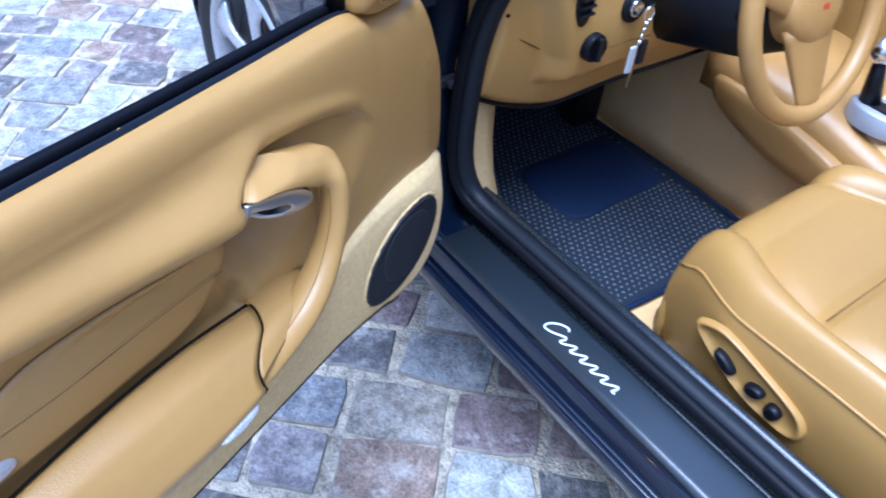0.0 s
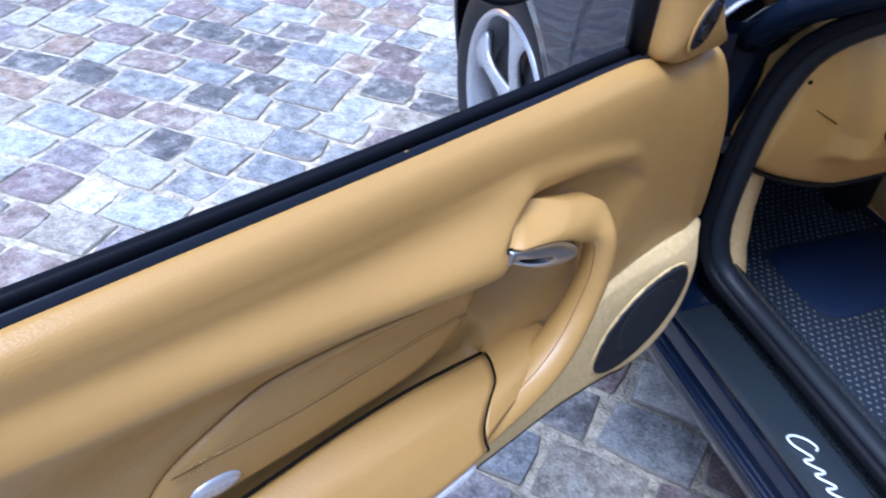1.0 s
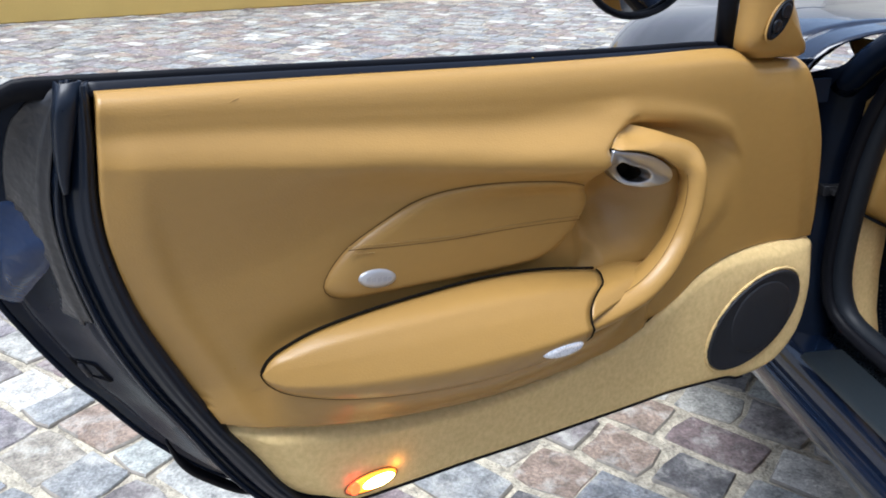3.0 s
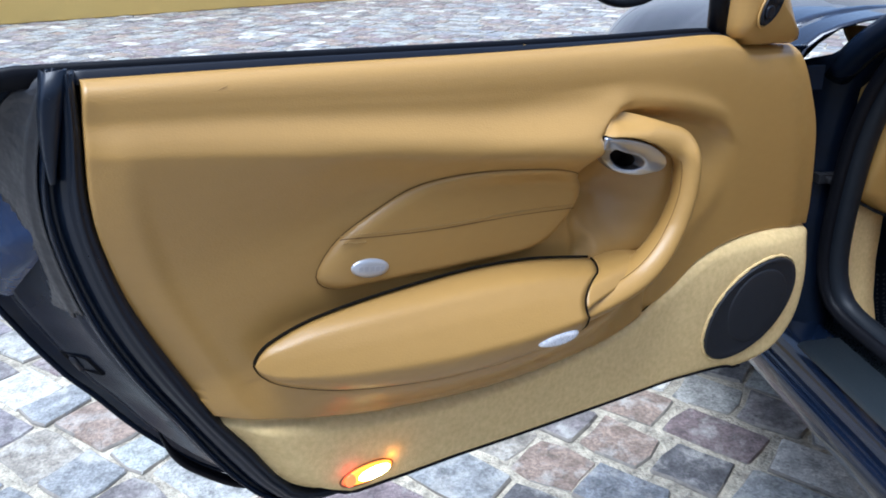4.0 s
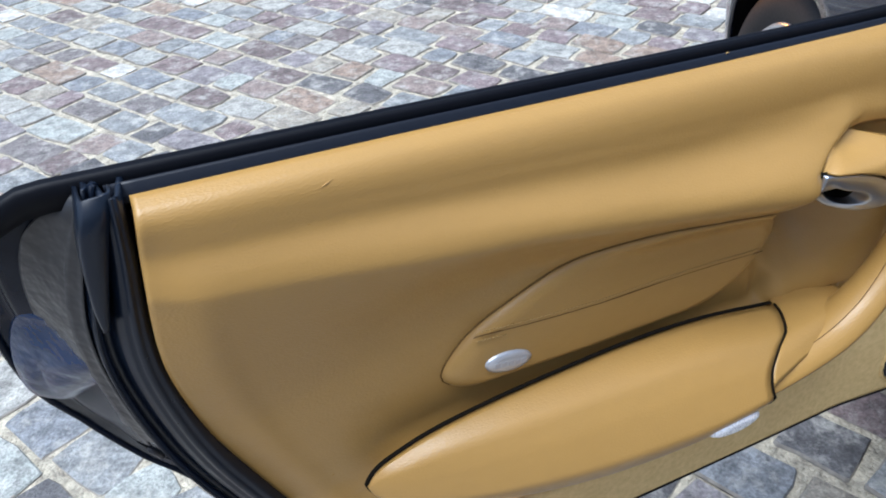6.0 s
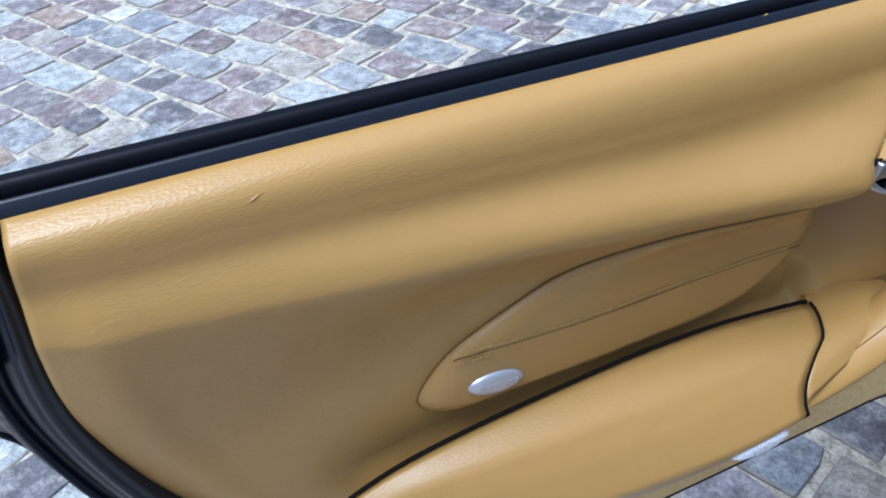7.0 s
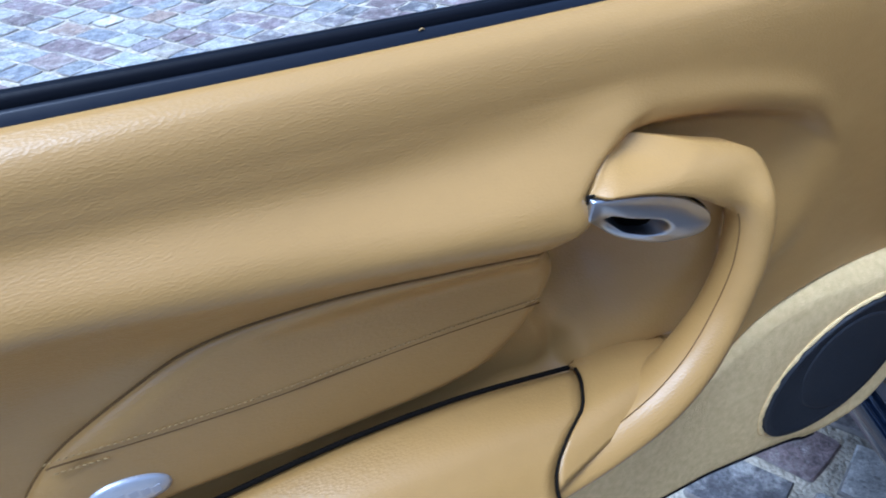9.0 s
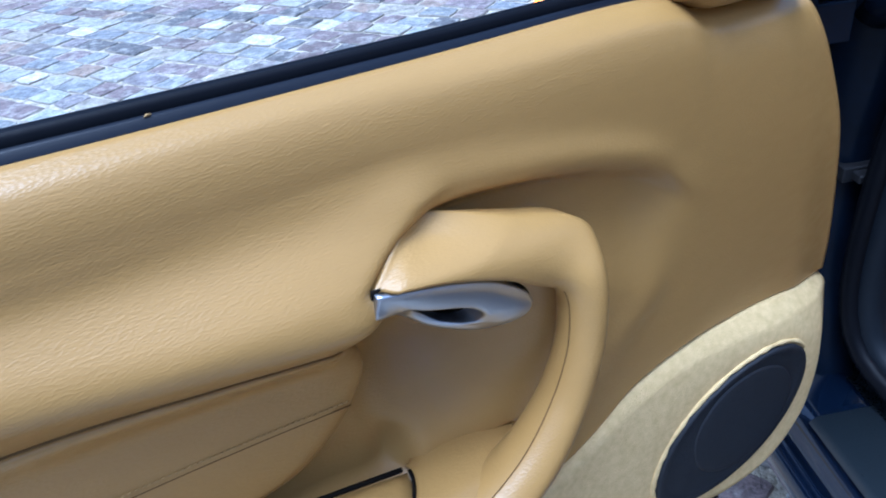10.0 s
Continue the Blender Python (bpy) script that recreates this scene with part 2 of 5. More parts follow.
def part(name, geometry, mat, parent, label="", smooth=True, thick=0.0, bevel=0.0, fix=True, toward=None):
    """One mesh object under a thing or a part, from (vertices, faces)."""
    verts, faces = geometry
    me = mesh_of(name, verts, faces, mat, smooth)
    if fix:
        bm = bmesh.new()
        bm.from_mesh(me)
        bmesh.ops.recalc_face_normals(bm, faces=bm.faces)
        if toward and sum((f.normal * f.calc_area()).dot(Vector(toward)) for f in bm.faces) < 0:
            bmesh.ops.reverse_faces(bm, faces=bm.faces)
        bm.to_mesh(me)
        bm.free()
    ob = new(name, me)
    ob.parent = parent
    if bevel:
        mod = ob.modifiers.new("bevel", "BEVEL")
        mod.width, mod.segments, mod.limit_method = bevel, 3, "ANGLE"
    if thick:
        mod = ob.modifiers.new("thickness", "SOLIDIFY")
        mod.thickness, mod.offset = abs(thick), (-1 if thick > 0 else 1)
    if label:
        tagged(ob, label)
    return ob


def sheet(P, wrap=False):
    """Vertices and faces of a grid of points, given as rows."""
    P = np.array(P, float)
    a, b = P.shape[:2]
    faces = []
    for i in range(a - 1):
        for j in range(b if wrap else b - 1):
            k = (j + 1) % b
            faces.append((i * b + j, i * b + k, (i + 1) * b + k, (i + 1) * b + j))
    return P.reshape(-1, 3), faces


def joined(*geos):
    V, F, o = [], [], 0
    for v, f in geos:
        V.extend([tuple(x) for x in v])
        F.extend([tuple(i + o for i in q) for q in f])
        o += len(v)
    return V, F


def tube(path, radius, n=10, flat=1.0, up=(0, 0, 1), caps=True):
    """A tube along a path; radius and flat may be one value or one for each point."""
    path = np.array(path, float)
    k = len(path)
    r = np.full(k, radius) if np.isscalar(radius) else np.array(radius)
    fl = np.full(k, flat) if np.isscalar(flat) else np.array(flat)
    tan = np.gradient(path, axis=0)
    tan /= np.linalg.norm(tan, axis=1)[:, None]
    rows = []
    ref = np.array(up, float)
    for i in range(k):
        side = np.cross(tan[i], ref)
        if np.linalg.norm(side) < 1e-3:
            side = np.cross(tan[i], (1, 0, 0))
        side /= np.linalg.norm(side)
        nn = np.cross(side, tan[i])
        ref = nn
        rows.append([path[i] + r[i] * (math.cos(a) * side + fl[i] * math.sin(a) * nn) for a in np.linspace(0, 2 * math.pi, n, endpoint=False)])
    V, F = sheet(rows, wrap=True)
    if caps:
        F = F + [tuple(range(n))[::-1], tuple(range((k - 1) * n, k * n))]
    return V, F


def pillow(outline, profile, axis=1, sign=1.0):
    """A raised cushion: the closed outline (points in 3D) drawn in towards its middle, ring by ring, at the heights of the profile."""
    o = np.array(outline, float)
    mid = o.mean(axis=0)
    rings = []
    for inset, height in profile:
        ring = mid + (o - mid) * (1 - inset)
        ring[:, axis] += sign * height
        rings.append(ring)
    V, F = sheet(rings, wrap=True)
    top = np.array(rings[-1]).mean(axis=0)
    V = np.vstack([V, top])
    n, k = len(o), len(rings)
    F = F + [((k - 1) * n + j, (k - 1) * n + (j + 1) % n, len(V) - 1) for j in range(n)]
    return V, F


def box(x0, x1, y0, y1, z0, z1):
    V = [(x, y, z) for x in (x0, x1) for y in (y0, y1) for z in (z0, z1)]
    return V, [(0, 1, 3, 2), (4, 6, 7, 5), (0, 4, 5, 1), (2, 3, 7, 6), (0, 2, 6, 4), (1, 5, 7, 3)]


def disc(c, r, axis=1, n=24, rx=None):
    c = np.array(c, float)
    V = []
    for a in np.linspace(0, 2 * math.pi, n, endpoint=False):
        d = [0, 0, 0]
        d[(axis + 1) % 3], d[(axis + 2) % 3] = r * math.cos(a), (rx or r) * math.sin(a)
        V.append(c + d)
    return V, [tuple(range(n))]


# ---- the car: an empty at its base, with the parts under it ----
car = tagged(new("sports_car"), "dark navy sports car, tan leather interior, driver's door open, on setts", "car")

# the door's own frame: x from hinge to latch, y towards the cabin, z up
DOOR = pose(0, 0.28, 0, 0, 0, math.degrees(math.atan2(-0.4245, -0.9054)))

outer_belt = curve_of([(-0.05, 0.866), (0.08, 0.877), (0.15, 0.8805), (0.19, 0.886), (0.235, 0.904), (0.40, 0.913), (0.588, 0.924), (0.833, 0.940), (1.05, 0.953)])
belt = curve_of([(-0.05, 0.866), (0.08, 0.877), (0.15, 0.8805), (0.19, 0.886), (0.235, 0.903), (0.40, 0.9105), (0.588, 0.920), (0.833, 0.935), (1.05, 0.947)])
border = curve_of([(-0.02, 0.588), (0.02, 0.596), (0.097, 0.609), (0.185, 0.614), (0.252, 0.600), (0.314, 0.567), (0.395, 0.536), (0.494, 0.526),
                   (0.585, 0.525), (0.668, 0.531), (0.781, 0.551), (0.847, 0.570), (0.95, 0.608)])
rear = curve_of([(0.40, 0.742), (0.45, 0.80), (0.462, 0.836), (0.492, 0.873), (0.55, 0.904), (0.606, 0.935), (0.672, 0.963), (0.739, 0.987), (0.803, 1.000), (0.85, 1.002),
                 (0.907, 0.995), (0.949, 0.988), (0.97, 0.987)])
front = curve_of([(0.395, 0.10), (0.403, 0.06), (0.414, 0.035), (0.43, 0.018), (0.457, 0.004), (0.538, -0.002), (0.584, -0.004), (0.64, -0.002), (0.742, 0.017), (0.805, 0.043),
                  (0.86, 0.070), (0.90, 0.09)])
bin_low_z = curve_of([(0.30, 0.77), (0.33, 0.72), (0.37, 0.675), (0.41, 0.641), (0.46, 0.621), (0.52, 0.612), (0.60, 0.606), (0.70, 0.606), (0.795, 0.617), (0.845, 0.627), (0.875, 0.638), (0.888, 0.648), (0.893, 0.656), (0.8945, 0.662)])
bin_low_w = curve_of([(0.28, 0.0), (0.33, 0.012), (0.37, 0.030), (0.41, 0.046), (0.46, 0.064), (0.52, 0.073), (0.60, 0.075), (0.70, 0.065), (0.795, 0.048), (0.86, 0.028), (0.8945, 0.014)])
bin_top_z = curve_of([(0.45, 0.658), (0.472, 0.664), (0.56, 0.685), (0.639, 0.695), (0.711, 0.697), (0.779, 0.696), (0.836, 0.691), (0.873, 0.681), (0.886, 0.674), (0.892, 0.667), (0.8945, 0.662)])
crest = curve_of([(0.30, 0.124), (0.49, 0.113), (0.57, 0.107), (0.74, 0.086), (0.90, 0.067), (1.05, 0.056)])
band = curve_of([(-0.1, -0.028), (0.0, -0.020), (0.05, -0.0095), (0.10, -0.0040), (0.18, 0.0005), (0.28, 0.0033), (0.40, 0.005), (0.58, 0.009), (0.80, 0.026), (0.95, 0.036), (1.04, 0.038), (1.2, 0.038), (1.4, 0.038)])
ridge = curve_of([(0.10, 0.70), (0.19, 0.750), (0.22, 0.775), (0.254, 0.799), (0.32, 0.821), (0.388, 0.835), (0.43, 0.838), (0.52, 0.838)])
fold = curve_of([(0.58, 0.325), (0.62, 0.299), (0.66, 0.273), (0.70, 0.242), (0.79, 0.22), (0.83, 0.21)])
plain = curve_of([(-0.01, -0.028), (0.0, -0.020), (0.006, -0.009), (0.018, 0.002), (0.05, 0.008), (0.12, 0.010), (0.25, 0.008), (0.5, 0.004)])


def hood_end(z):
    """Where the handle housing runs out into the panel."""
    return 0.476 - 1.5 * min(0.026, max(0.0, z - 0.822))


def ridge_depth(u, z):
    """Moulded ridge along the upper panel: rolled top edge, shallow hollow, shelf and soft undercut."""
    v = belt(u) - z
    f = ease(0.30, 0.50, u)
    fade = 1.0 - 0.62 * ease(0.66, 1.0, u)
    steep = ease(0.44, 0.56, u) * ease(0.88, 0.74, u)
    b = band(v / crest(u)) * (1 - ease(-0.022 - 0.004 * steep - 0.012 * ease(0.7, 1.0, u), 0.072 - 0.028 * steep + 0.060 * ease(0.7, 1.0, u), v - crest(u))) - 0.004 * ease(0.0, 0.10, v - crest(u)) * (1 - ease(0.78, 0.92, u))
    e = hood_end(z)
    shoulder = 0.013 * ease(e - 0.032, e + 0.006, u) * (1 - ease(0.50, 0.68, u)) * ease(0.874, 0.824, z) * ease(0.765, 0.810, z)
    swell = 0.004 * math.log1p(math.exp(b / 0.004))
    return (b - (1 - fade) * swell) * f + plain(v) * (1 - f) + shoulder


def panel_depth(u, z):
    """How far the door's inner panel stands towards the cabin."""
    w = ridge_depth(u, z)
    below = ridge(u) - z
    hollow = ease(-0.004, 0.014, below) * (1 - 0.9 * ease(0.015, 0.11, below) * (1 - ease(0.33, 0.37, u)))
    ub = min(u, 0.868)
    low, lw = bin_low_z(ub), bin_low_w(ub) * ease(0.905, 0.840, u)
    foot = 1 - ease(low + 0.005, low - 0.045, z) * ease(0.335, 0.36, u)
    e = hood_end(z)
    w -= (0.018 + 0.005 * ease(0.29, 0.36, u)) * hollow * ease(0.195, 0.27, u) * (1 - ease(e - 0.040, e + 0.016, u)) * foot
    w += 0.0032 * math.exp(-((u - fold(z)) / 0.024) ** 2) * ease(0.605, 0.68, z) * (1 - ease(0.74, 0.80, z))
    w += 0.004 * math.exp(-((below + 0.012) / 0.012) ** 2) * ease(0.20, 0.28, u) * (1 - ease(0.42, 0.50, u))
    base = w
    if 0.30 < u < 0.945:
        if z < low:
            t = ease(0.0, 1.0, (low - z) / max(0.02, low - border(u)))
            w = max(w, 0) * t + (lw - 0.003 * ease(0.945, 0.90, u)) * (1 - t) + 0.010 * t * ease(0.945, 0.90, u)
            w = base + (w - base) * ease(0.34, 0.44, u)
        else:
            slope = (bin_low_z(ub + 0.004) - bin_low_z(ub - 0.004)) / 0.008
            d = (z - low) / math.hypot(1.0, slope)
            inner_w = w + (lw - 0.003 - w) * (1 - ease(0.0, 0.050, d)) * ease(0.34, 0.44, u)
            t = min(1.0, (z - low) / max(0.02, bin_top_z(min(ub, 0.868)) - low))
            w = w + (max(lw - 0.022 * ease(0.90, 0.80, u), w) - w) * (1 - ease(0.0, 0.95, t))
            w = inner_w + (w - inner_w) * ease(0.44, 0.50, u)
        smooth = base + 0.010 * ease(low + 0.02, border(u), z)
        w = smooth + (w - smooth) * ease(0.915, 0.850, u)
    floor = ridge_depth(u, z) - (0.022 + 0.016 * ease(0.700, 0.750, z)) * ease(0.510, 0.445, u) * ease(0.0, 0.03, ridge(u) - z)
    floor += (0.012 - floor) * ease(0.738, 0.656, z) ** 1.4 * ease(0.490, 0.462, u)
    floor += (0.030 - floor) * ease(0.435, 0.345, u) * ease(0.815, 0.775, z)
    reach = 0.478 + 0.027 * ease(0.675, 0.720, z)
    w += (floor - w) * ease(reach, reach - 0.030, u) * ease(0.330, 0.352, u) * ease(0.645, 0.660, z) * ease(0.806, 0.786, z)
    w -= 0.009 * ease(0.065, -0.004, u - front(z))
    r = rear(z) - u
    w += 0.006 * ease(1.7, 0.8, math.hypot((u - 0.70) / 0.13, (z - 0.745) / 0.06)) * ease(0.58, 0.68, u)
    w -= 0.0035 * ease(0.026, 0.048, r) * ease(0.30, 0.18, r) * ease(0.90, 0.80, z) * ease(0.56, 0.66, z)
    roll = math.log1p(math.exp((0.027 - r) / 0.004)) * 0.004
    w -= (0.40 + 0.15 * ease(0.78, 0.70, z)) * min(0.045, roll) * ease(0.945, 0.87, z)
    return w


def door_panel():
    rows = []
    for i in range(241):
        s = i / 240
        row = []
        for j in range(201):
            t = j / 200
            z = border(s * 0.95 - 0.004) * (1 - t) + (belt(0.085 + s * 0.908)) * t
            u = front(z) * (1 - s) + rear(z) * s
            row.append((u, panel_depth(u, z), z))
        rows.append(row)
    rows.append([(u - 0.001, -0.030, z) for u, w, z in rows[-1]])
    return sheet(rows)


def carpet_depth(u, z):
    d = math.hypot((u - 0.14) / 0.15, (z - 0.492) / 0.12)
    return 0.012 + (0.007 + 0.012 * ease(0.24, 0.06, u)) * ease(1.25, 0.72, d) - 0.009 * ease(0.035, -0.004, u - front(z)) - 0.014 * ease(0.012, 0.0, border(u) - z) - 0.024 * ease(0.030, 0.0, rear(z) - u)


carpet_foot = curve_of([(0.0, 0.435), (0.05, 0.404), (0.12, 0.399), (0.2, 0.408), (0.3, 0.414), (0.5, 0.425), (0.7, 0.438), (0.83, 0.449), (0.92, 0.455), (1.0, 0.465)])


def carpet_panel():
    rows = []
    for i in range(91):
        s = i / 90
        row = []
        for j in range(31):
            t = j / 30
            z = carpet_foot(s) * (1 - t) + (border(s * 0.95 - 0.004) + 0.0015) * t
            u = front(z) * (1 - s) + rear(z) * s
            row.append((u, carpet_depth(u, z), z))
        rows.append([(row[0][0], -0.030, row[0][2] + 0.002)] + row)
    rows.append([(u - 0.001, -0.030, z) for u, w, z in rows[-1]])
    return sheet(rows)


OUTER = [(1.030, 0.949), (1.058, 0.946), (1.080, 0.935), (1.094, 0.903), (1.100, 0.85), (1.100, 0.760), (1.083, 0.699), (1.051, 0.628), (1.030, 0.594), (0.984, 0.517), (0.915, 0.440), (0.84, 0.415), (0.70, 0.400),
         (0.40, 0.385), (0.15, 0.370), (0.04, 0.375)]
MIDDLE = [(1.007, 0.955), (1.018, 0.911), (1.032, 0.855), (1.032, 0.803), (1.019, 0.731), (0.997, 0.667), (0.969, 0.609), (0.93, 0.525), (0.885, 0.462), (0.83, 0.440), (0.68, 0.427),
          (0.40, 0.410), (0.12, 0.386), (0.02, 0.400)]
INNER = [(0.993, 0.950), (0.996, 0.907), (1.002, 0.850), (1.000, 0.803), (0.987, 0.739), (0.963, 0.672), (0.935, 0.606), (0.904, 0.550), (0.873, 0.492), (0.836, 0.460), (0.68, 0.437),
         (0.40, 0.420), (0.12, 0.398), (0.02, 0.428)]


def skin_w(u, z):
    """How far out the outer skin lies, by its height under the belt line."""
    return float(np.interp(belt(min(u, 1.05)) - z, [0.0, 0.010, 0.03, 0.06, 0.12, 0.25, 0.42, 0.6], [-0.044, -0.047, -0.064, -0.083, -0.108, -0.138, -0.140, -0.125]))


def shut_face(p, t):
    """Pressed shut face of the door: a shallow bowl with a raised land along its outer edge."""
    fold = 0.004 * math.exp(-((t - 0.20) / 0.035) ** 2) - 0.005 * math.exp(-((t - 0.88) / 0.05) ** 2)
    return (p[0] - 0.012 * math.sin(math.pi * t) + fold, -0.02 + (skin_w(p[0], p[1]) + 0.02) * t ** 0.9, p[1])


def door_shell():
    """Outer skin with its tumble-home, and the painted edge that joins it to the inner frame."""
    a, b = spline(MIDDLE, 160), spline(OUTER, 160)
    edge = []
    for i in range(160):
        row = []
        for k in range(33):
            t = k / 32
            p = a[i] * (1 - t) + b[i] * t
            row.append(shut_face(p, t))
        edge.append(row)
    skin = []
    for i in range(61):
        s = i / 60
        top = belt(0.02 + 1.02 * s) - 0.010
        low = float(np.interp(s, [0, 0.1, 0.4, 0.7, 0.84, 0.92, 1.0], [0.38, 0.37, 0.385, 0.40, 0.415, 0.445, 0.62]))
        row = []
        for j in range(41):
            t = j / 40
            z = low * (1 - t) + top * t
            u = s * float(np.interp(z, [0.37, 0.44, 0.517, 0.594, 0.699, 0.76, 0.85, 0.903, 0.935, 0.946], [0.80, 0.915, 0.984, 1.030, 1.083, 1.100, 1.100, 1.094, 1.080, 1.058]))
            w = skin_w(u, z) - 0.002
            row.append((u, w, z))
        skin.append(row)
    return sheet(edge), sheet(skin)


edge_face, skin_face = door_shell()
door = part("door", skin_face, M["paint"], car, "open driver's door, navy outside with tan leather inner panel", thick=0.003, toward=(0, -1, 0))
door.matrix_basis = DOOR
part("door_edge", edge_face, M["jamb"], door, "dark navy shut face of the door", thick=0.003, toward=(1, 0.5, 0))
part("leather_panel", door_panel(), M["leather"], door, "grained tan leather door panel with a moulded ridge", thick=0.004, toward=(0, 1, 0))
part("map_pocket_carpet", carpet_panel(), M["carpet"], door, "cream carpet on the lower door and speaker pod", thick=0.006, toward=(0, 1, 0))
foot_line = []
for s in np.linspace(0.10, 0.985, 70):
    z = carpet_foot(s)
    u = front(z) * (1 - s) + rear(z) * s
    foot_line.append((u, carpet_depth(u, z) - 0.0015, z - 0.0035))
part("carpet_edging", tube(foot_line, 0.0020, 8), M["rubber"], door, "black edging along the foot of the carpet")
inner, middle = spline(INNER, 90), spline(MIDDLE, 90)
seal_rows = []
for p, q in zip(inner, middle):
    under = ease(0.90, 0.80, p[1])
    row = [(p[0] - 0.004 - 0.036 * under, -0.034, p[1] + 0.012 * under), (p[0] - 0.004, -0.032, p[1])]
    for k in range(25):
        t = k / 24
        rib = 0.0022 * abs(math.sin(math.pi * 3.0 * min(1.0, t / 0.55))) if t < 0.55 else 0.0
        w = -0.014 + 0.006 * math.sin(math.pi * min(1.0, t / 0.5)) - 0.012 * ease(0.55, 0.70, t) + 0.007 * ease(0.80, 0.90, t) - 0.014 * ease(0.93, 1.0, t) + rib
        row.append((p[0] * (1 - t) + (q[0] + 0.004) * t, w, p[1] * (1 - t) + (q[1] - 0.002) * t))
    seal_rows.append(row)
part("edge_seal", sheet(seal_rows), M["edge_trim"], door, "black ribbed rubber edge seal", thick=0.003, toward=(0, 1, 0))

# belt line: dark inner strip, felt-lined window slot and outer weather strip
us = np.linspace(0.215, 1.0, 50)
part("belt_strip", sheet([[(u, -0.0185, belt(u) - 0.004), (u, -0.020, belt(u) + 0.0005), (u, -0.0235, outer_belt(u) - 0.0005), (u, -0.0248, outer_belt(u) + 0.001), (u, -0.026, outer_belt(u) + 0.000), (u, -0.027, outer_belt(u) - 0.014)] for u in us]), M["trim"], door, "dark satin inner belt strip", thick=0.002, toward=(0, 0.3, 1))
part("window_slot", sheet([[(u, -0.0275, outer_belt(u) - 0.005), (u, -0.030, outer_belt(u) - 0.018), (u, -0.034, outer_belt(u) - 0.004)] for u in us]), M["felt"], door, "black felt window slot", thick=0.002, toward=(0, 0.3, 1))
rows = []
for u in np.linspace(0.19, 1.082, 70):
    fall = 0.020 * ease(1.03, 1.085, u) ** 1.4
    rows.append([(u, w, outer_belt(u) + h - fall) for w, h in ((-0.031, -0.012), (-0.032, 0.0022), (-0.034, 0.0045), (-0.0355, 0.0050), (-0.0365, 0.0042), (-0.038, 0.0050), (-0.0395, 0.0040), (-0.041, 0.0045), (-0.043, 0.0030), (-0.045, -0.002), (-0.047, -0.014))])
part("outer_weather_strip", sheet(rows), M["rubber"], door, "black ribbed outer weather strip", thick=0.0015, toward=(0, 0.3, 1))
cap = spline([(1.004, 0.953, 1.0), (1.010, 0.935, 1.0), (1.016, 0.912, 0.85), (1.022, 0.885, 0.55), (1.025, 0.866, 0.25)], 16)
part("corner_cap", sheet([[(u - 0.008 * k, -0.020, z), (u - 0.007 * k, -0.0085, z + 0.001), (u, -0.007, z + 0.001), (u + 0.007 * k, -0.0075, z + 0.001), (u + 0.010 * k, -0.010, z), (u + 0.011 * k, -0.030, z)] for u, z, k in cap]), M["edge_trim"], door, "black plastic corner cap", thick=0.002, toward=(0, 1, 0))

# mirror sail panel and its switch
sail = [(0.218, 0.902), (0.203, 0.893), (0.184, 0.884), (0.13, 0.880), (0.086, 0.879), (0.104, 0.905), (0.124, 0.938), (0.146, 0.965), (0.170, 0.995), (0.196, 1.035), (0.214, 1.06), (0.217, 1.0), (0.2175, 0.95)]
part("sail_panel", pillow([(u, -0.022, z) for u, z in spline(sail, 60, closed=True)], [(0, 0), (0.02, 0.010), (0.07, 0.018), (0.2, 0.026), (0.5, 0.031), (0.8, 0.033)]), M["leather"], door, "tan leather mirror sail panel")
sc, sa = np.array([0.178, 0.937]), radians(52)
oval = [(sc[0] - 0.029 * math.cos(a) * math.cos(sa) + 0.0145 * math.sin(a) * math.sin(sa), 0.005, sc[1] + 0.029 * math.cos(a) * math.sin(sa) + 0.0145 * math.sin(a) * math.cos(sa)) for a in np.linspace(0, 2 * math.pi, 32, endpoint=False)]
switch = part("mirror_switch", pillow(oval, [(0, 0), (0.02, 0.008), (0.12, 0.010), (0.2, 0.008), (0.6, 0.008)]), M["plastic"], door, "black oval mirror switch")
part("switch_rim", tube([(sc[0] + (p[0] - sc[0]) * 1.07, 0.0105, sc[1] + (p[2] - sc[1]) * 1.07) for p in oval + oval[:1]], 0.0016, 8), M["leather"], switch, "raised tan leather rim")
for k, (du, dz, r) in enumerate([(-0.008, 0.010, 0.0105), (0.006, -0.008, 0.009)]):
    c = (sc[0] + du, 0.012, sc[1] + dz)
    ring = [(c[0] + r * math.cos(a), c[1], c[2] + r * math.sin(a)) for a in np.linspace(0, 2 * math.pi, 20, endpoint=False)]
    part("switch_button", pillow(ring, [(0, 0), (0.08, 0.003), (0.3, 0.004), (0.6, 0.003)]), M["trim"], switch)
part("window_post", tube([(0.222, -0.034, 0.897), (0.2235, -0.034, 0.95), (0.225, -0.034, 1.06)], 0.011, 8, flat=1.4), M["rubber"], door, "black window guide post")

# door bin with its lid, gap shade drawn as dark tubes, and pull bar
seam = curve_of([(0.0, 0.468), (0.08, 0.472), (0.2, 0.486), (0.32, 0.506), (0.45, 0.523), (0.6, 0.531), (0.8, 0.531), (1.0, 0.529)])


LID_AT = [0.0, 0.05, 0.20, 0.40, 0.58, 0.74, 0.90, 1.0]
LID_DROP = [0.0, 0.015, 0.10, 0.31, 0.53, 0.68, 0.87, 1.0]


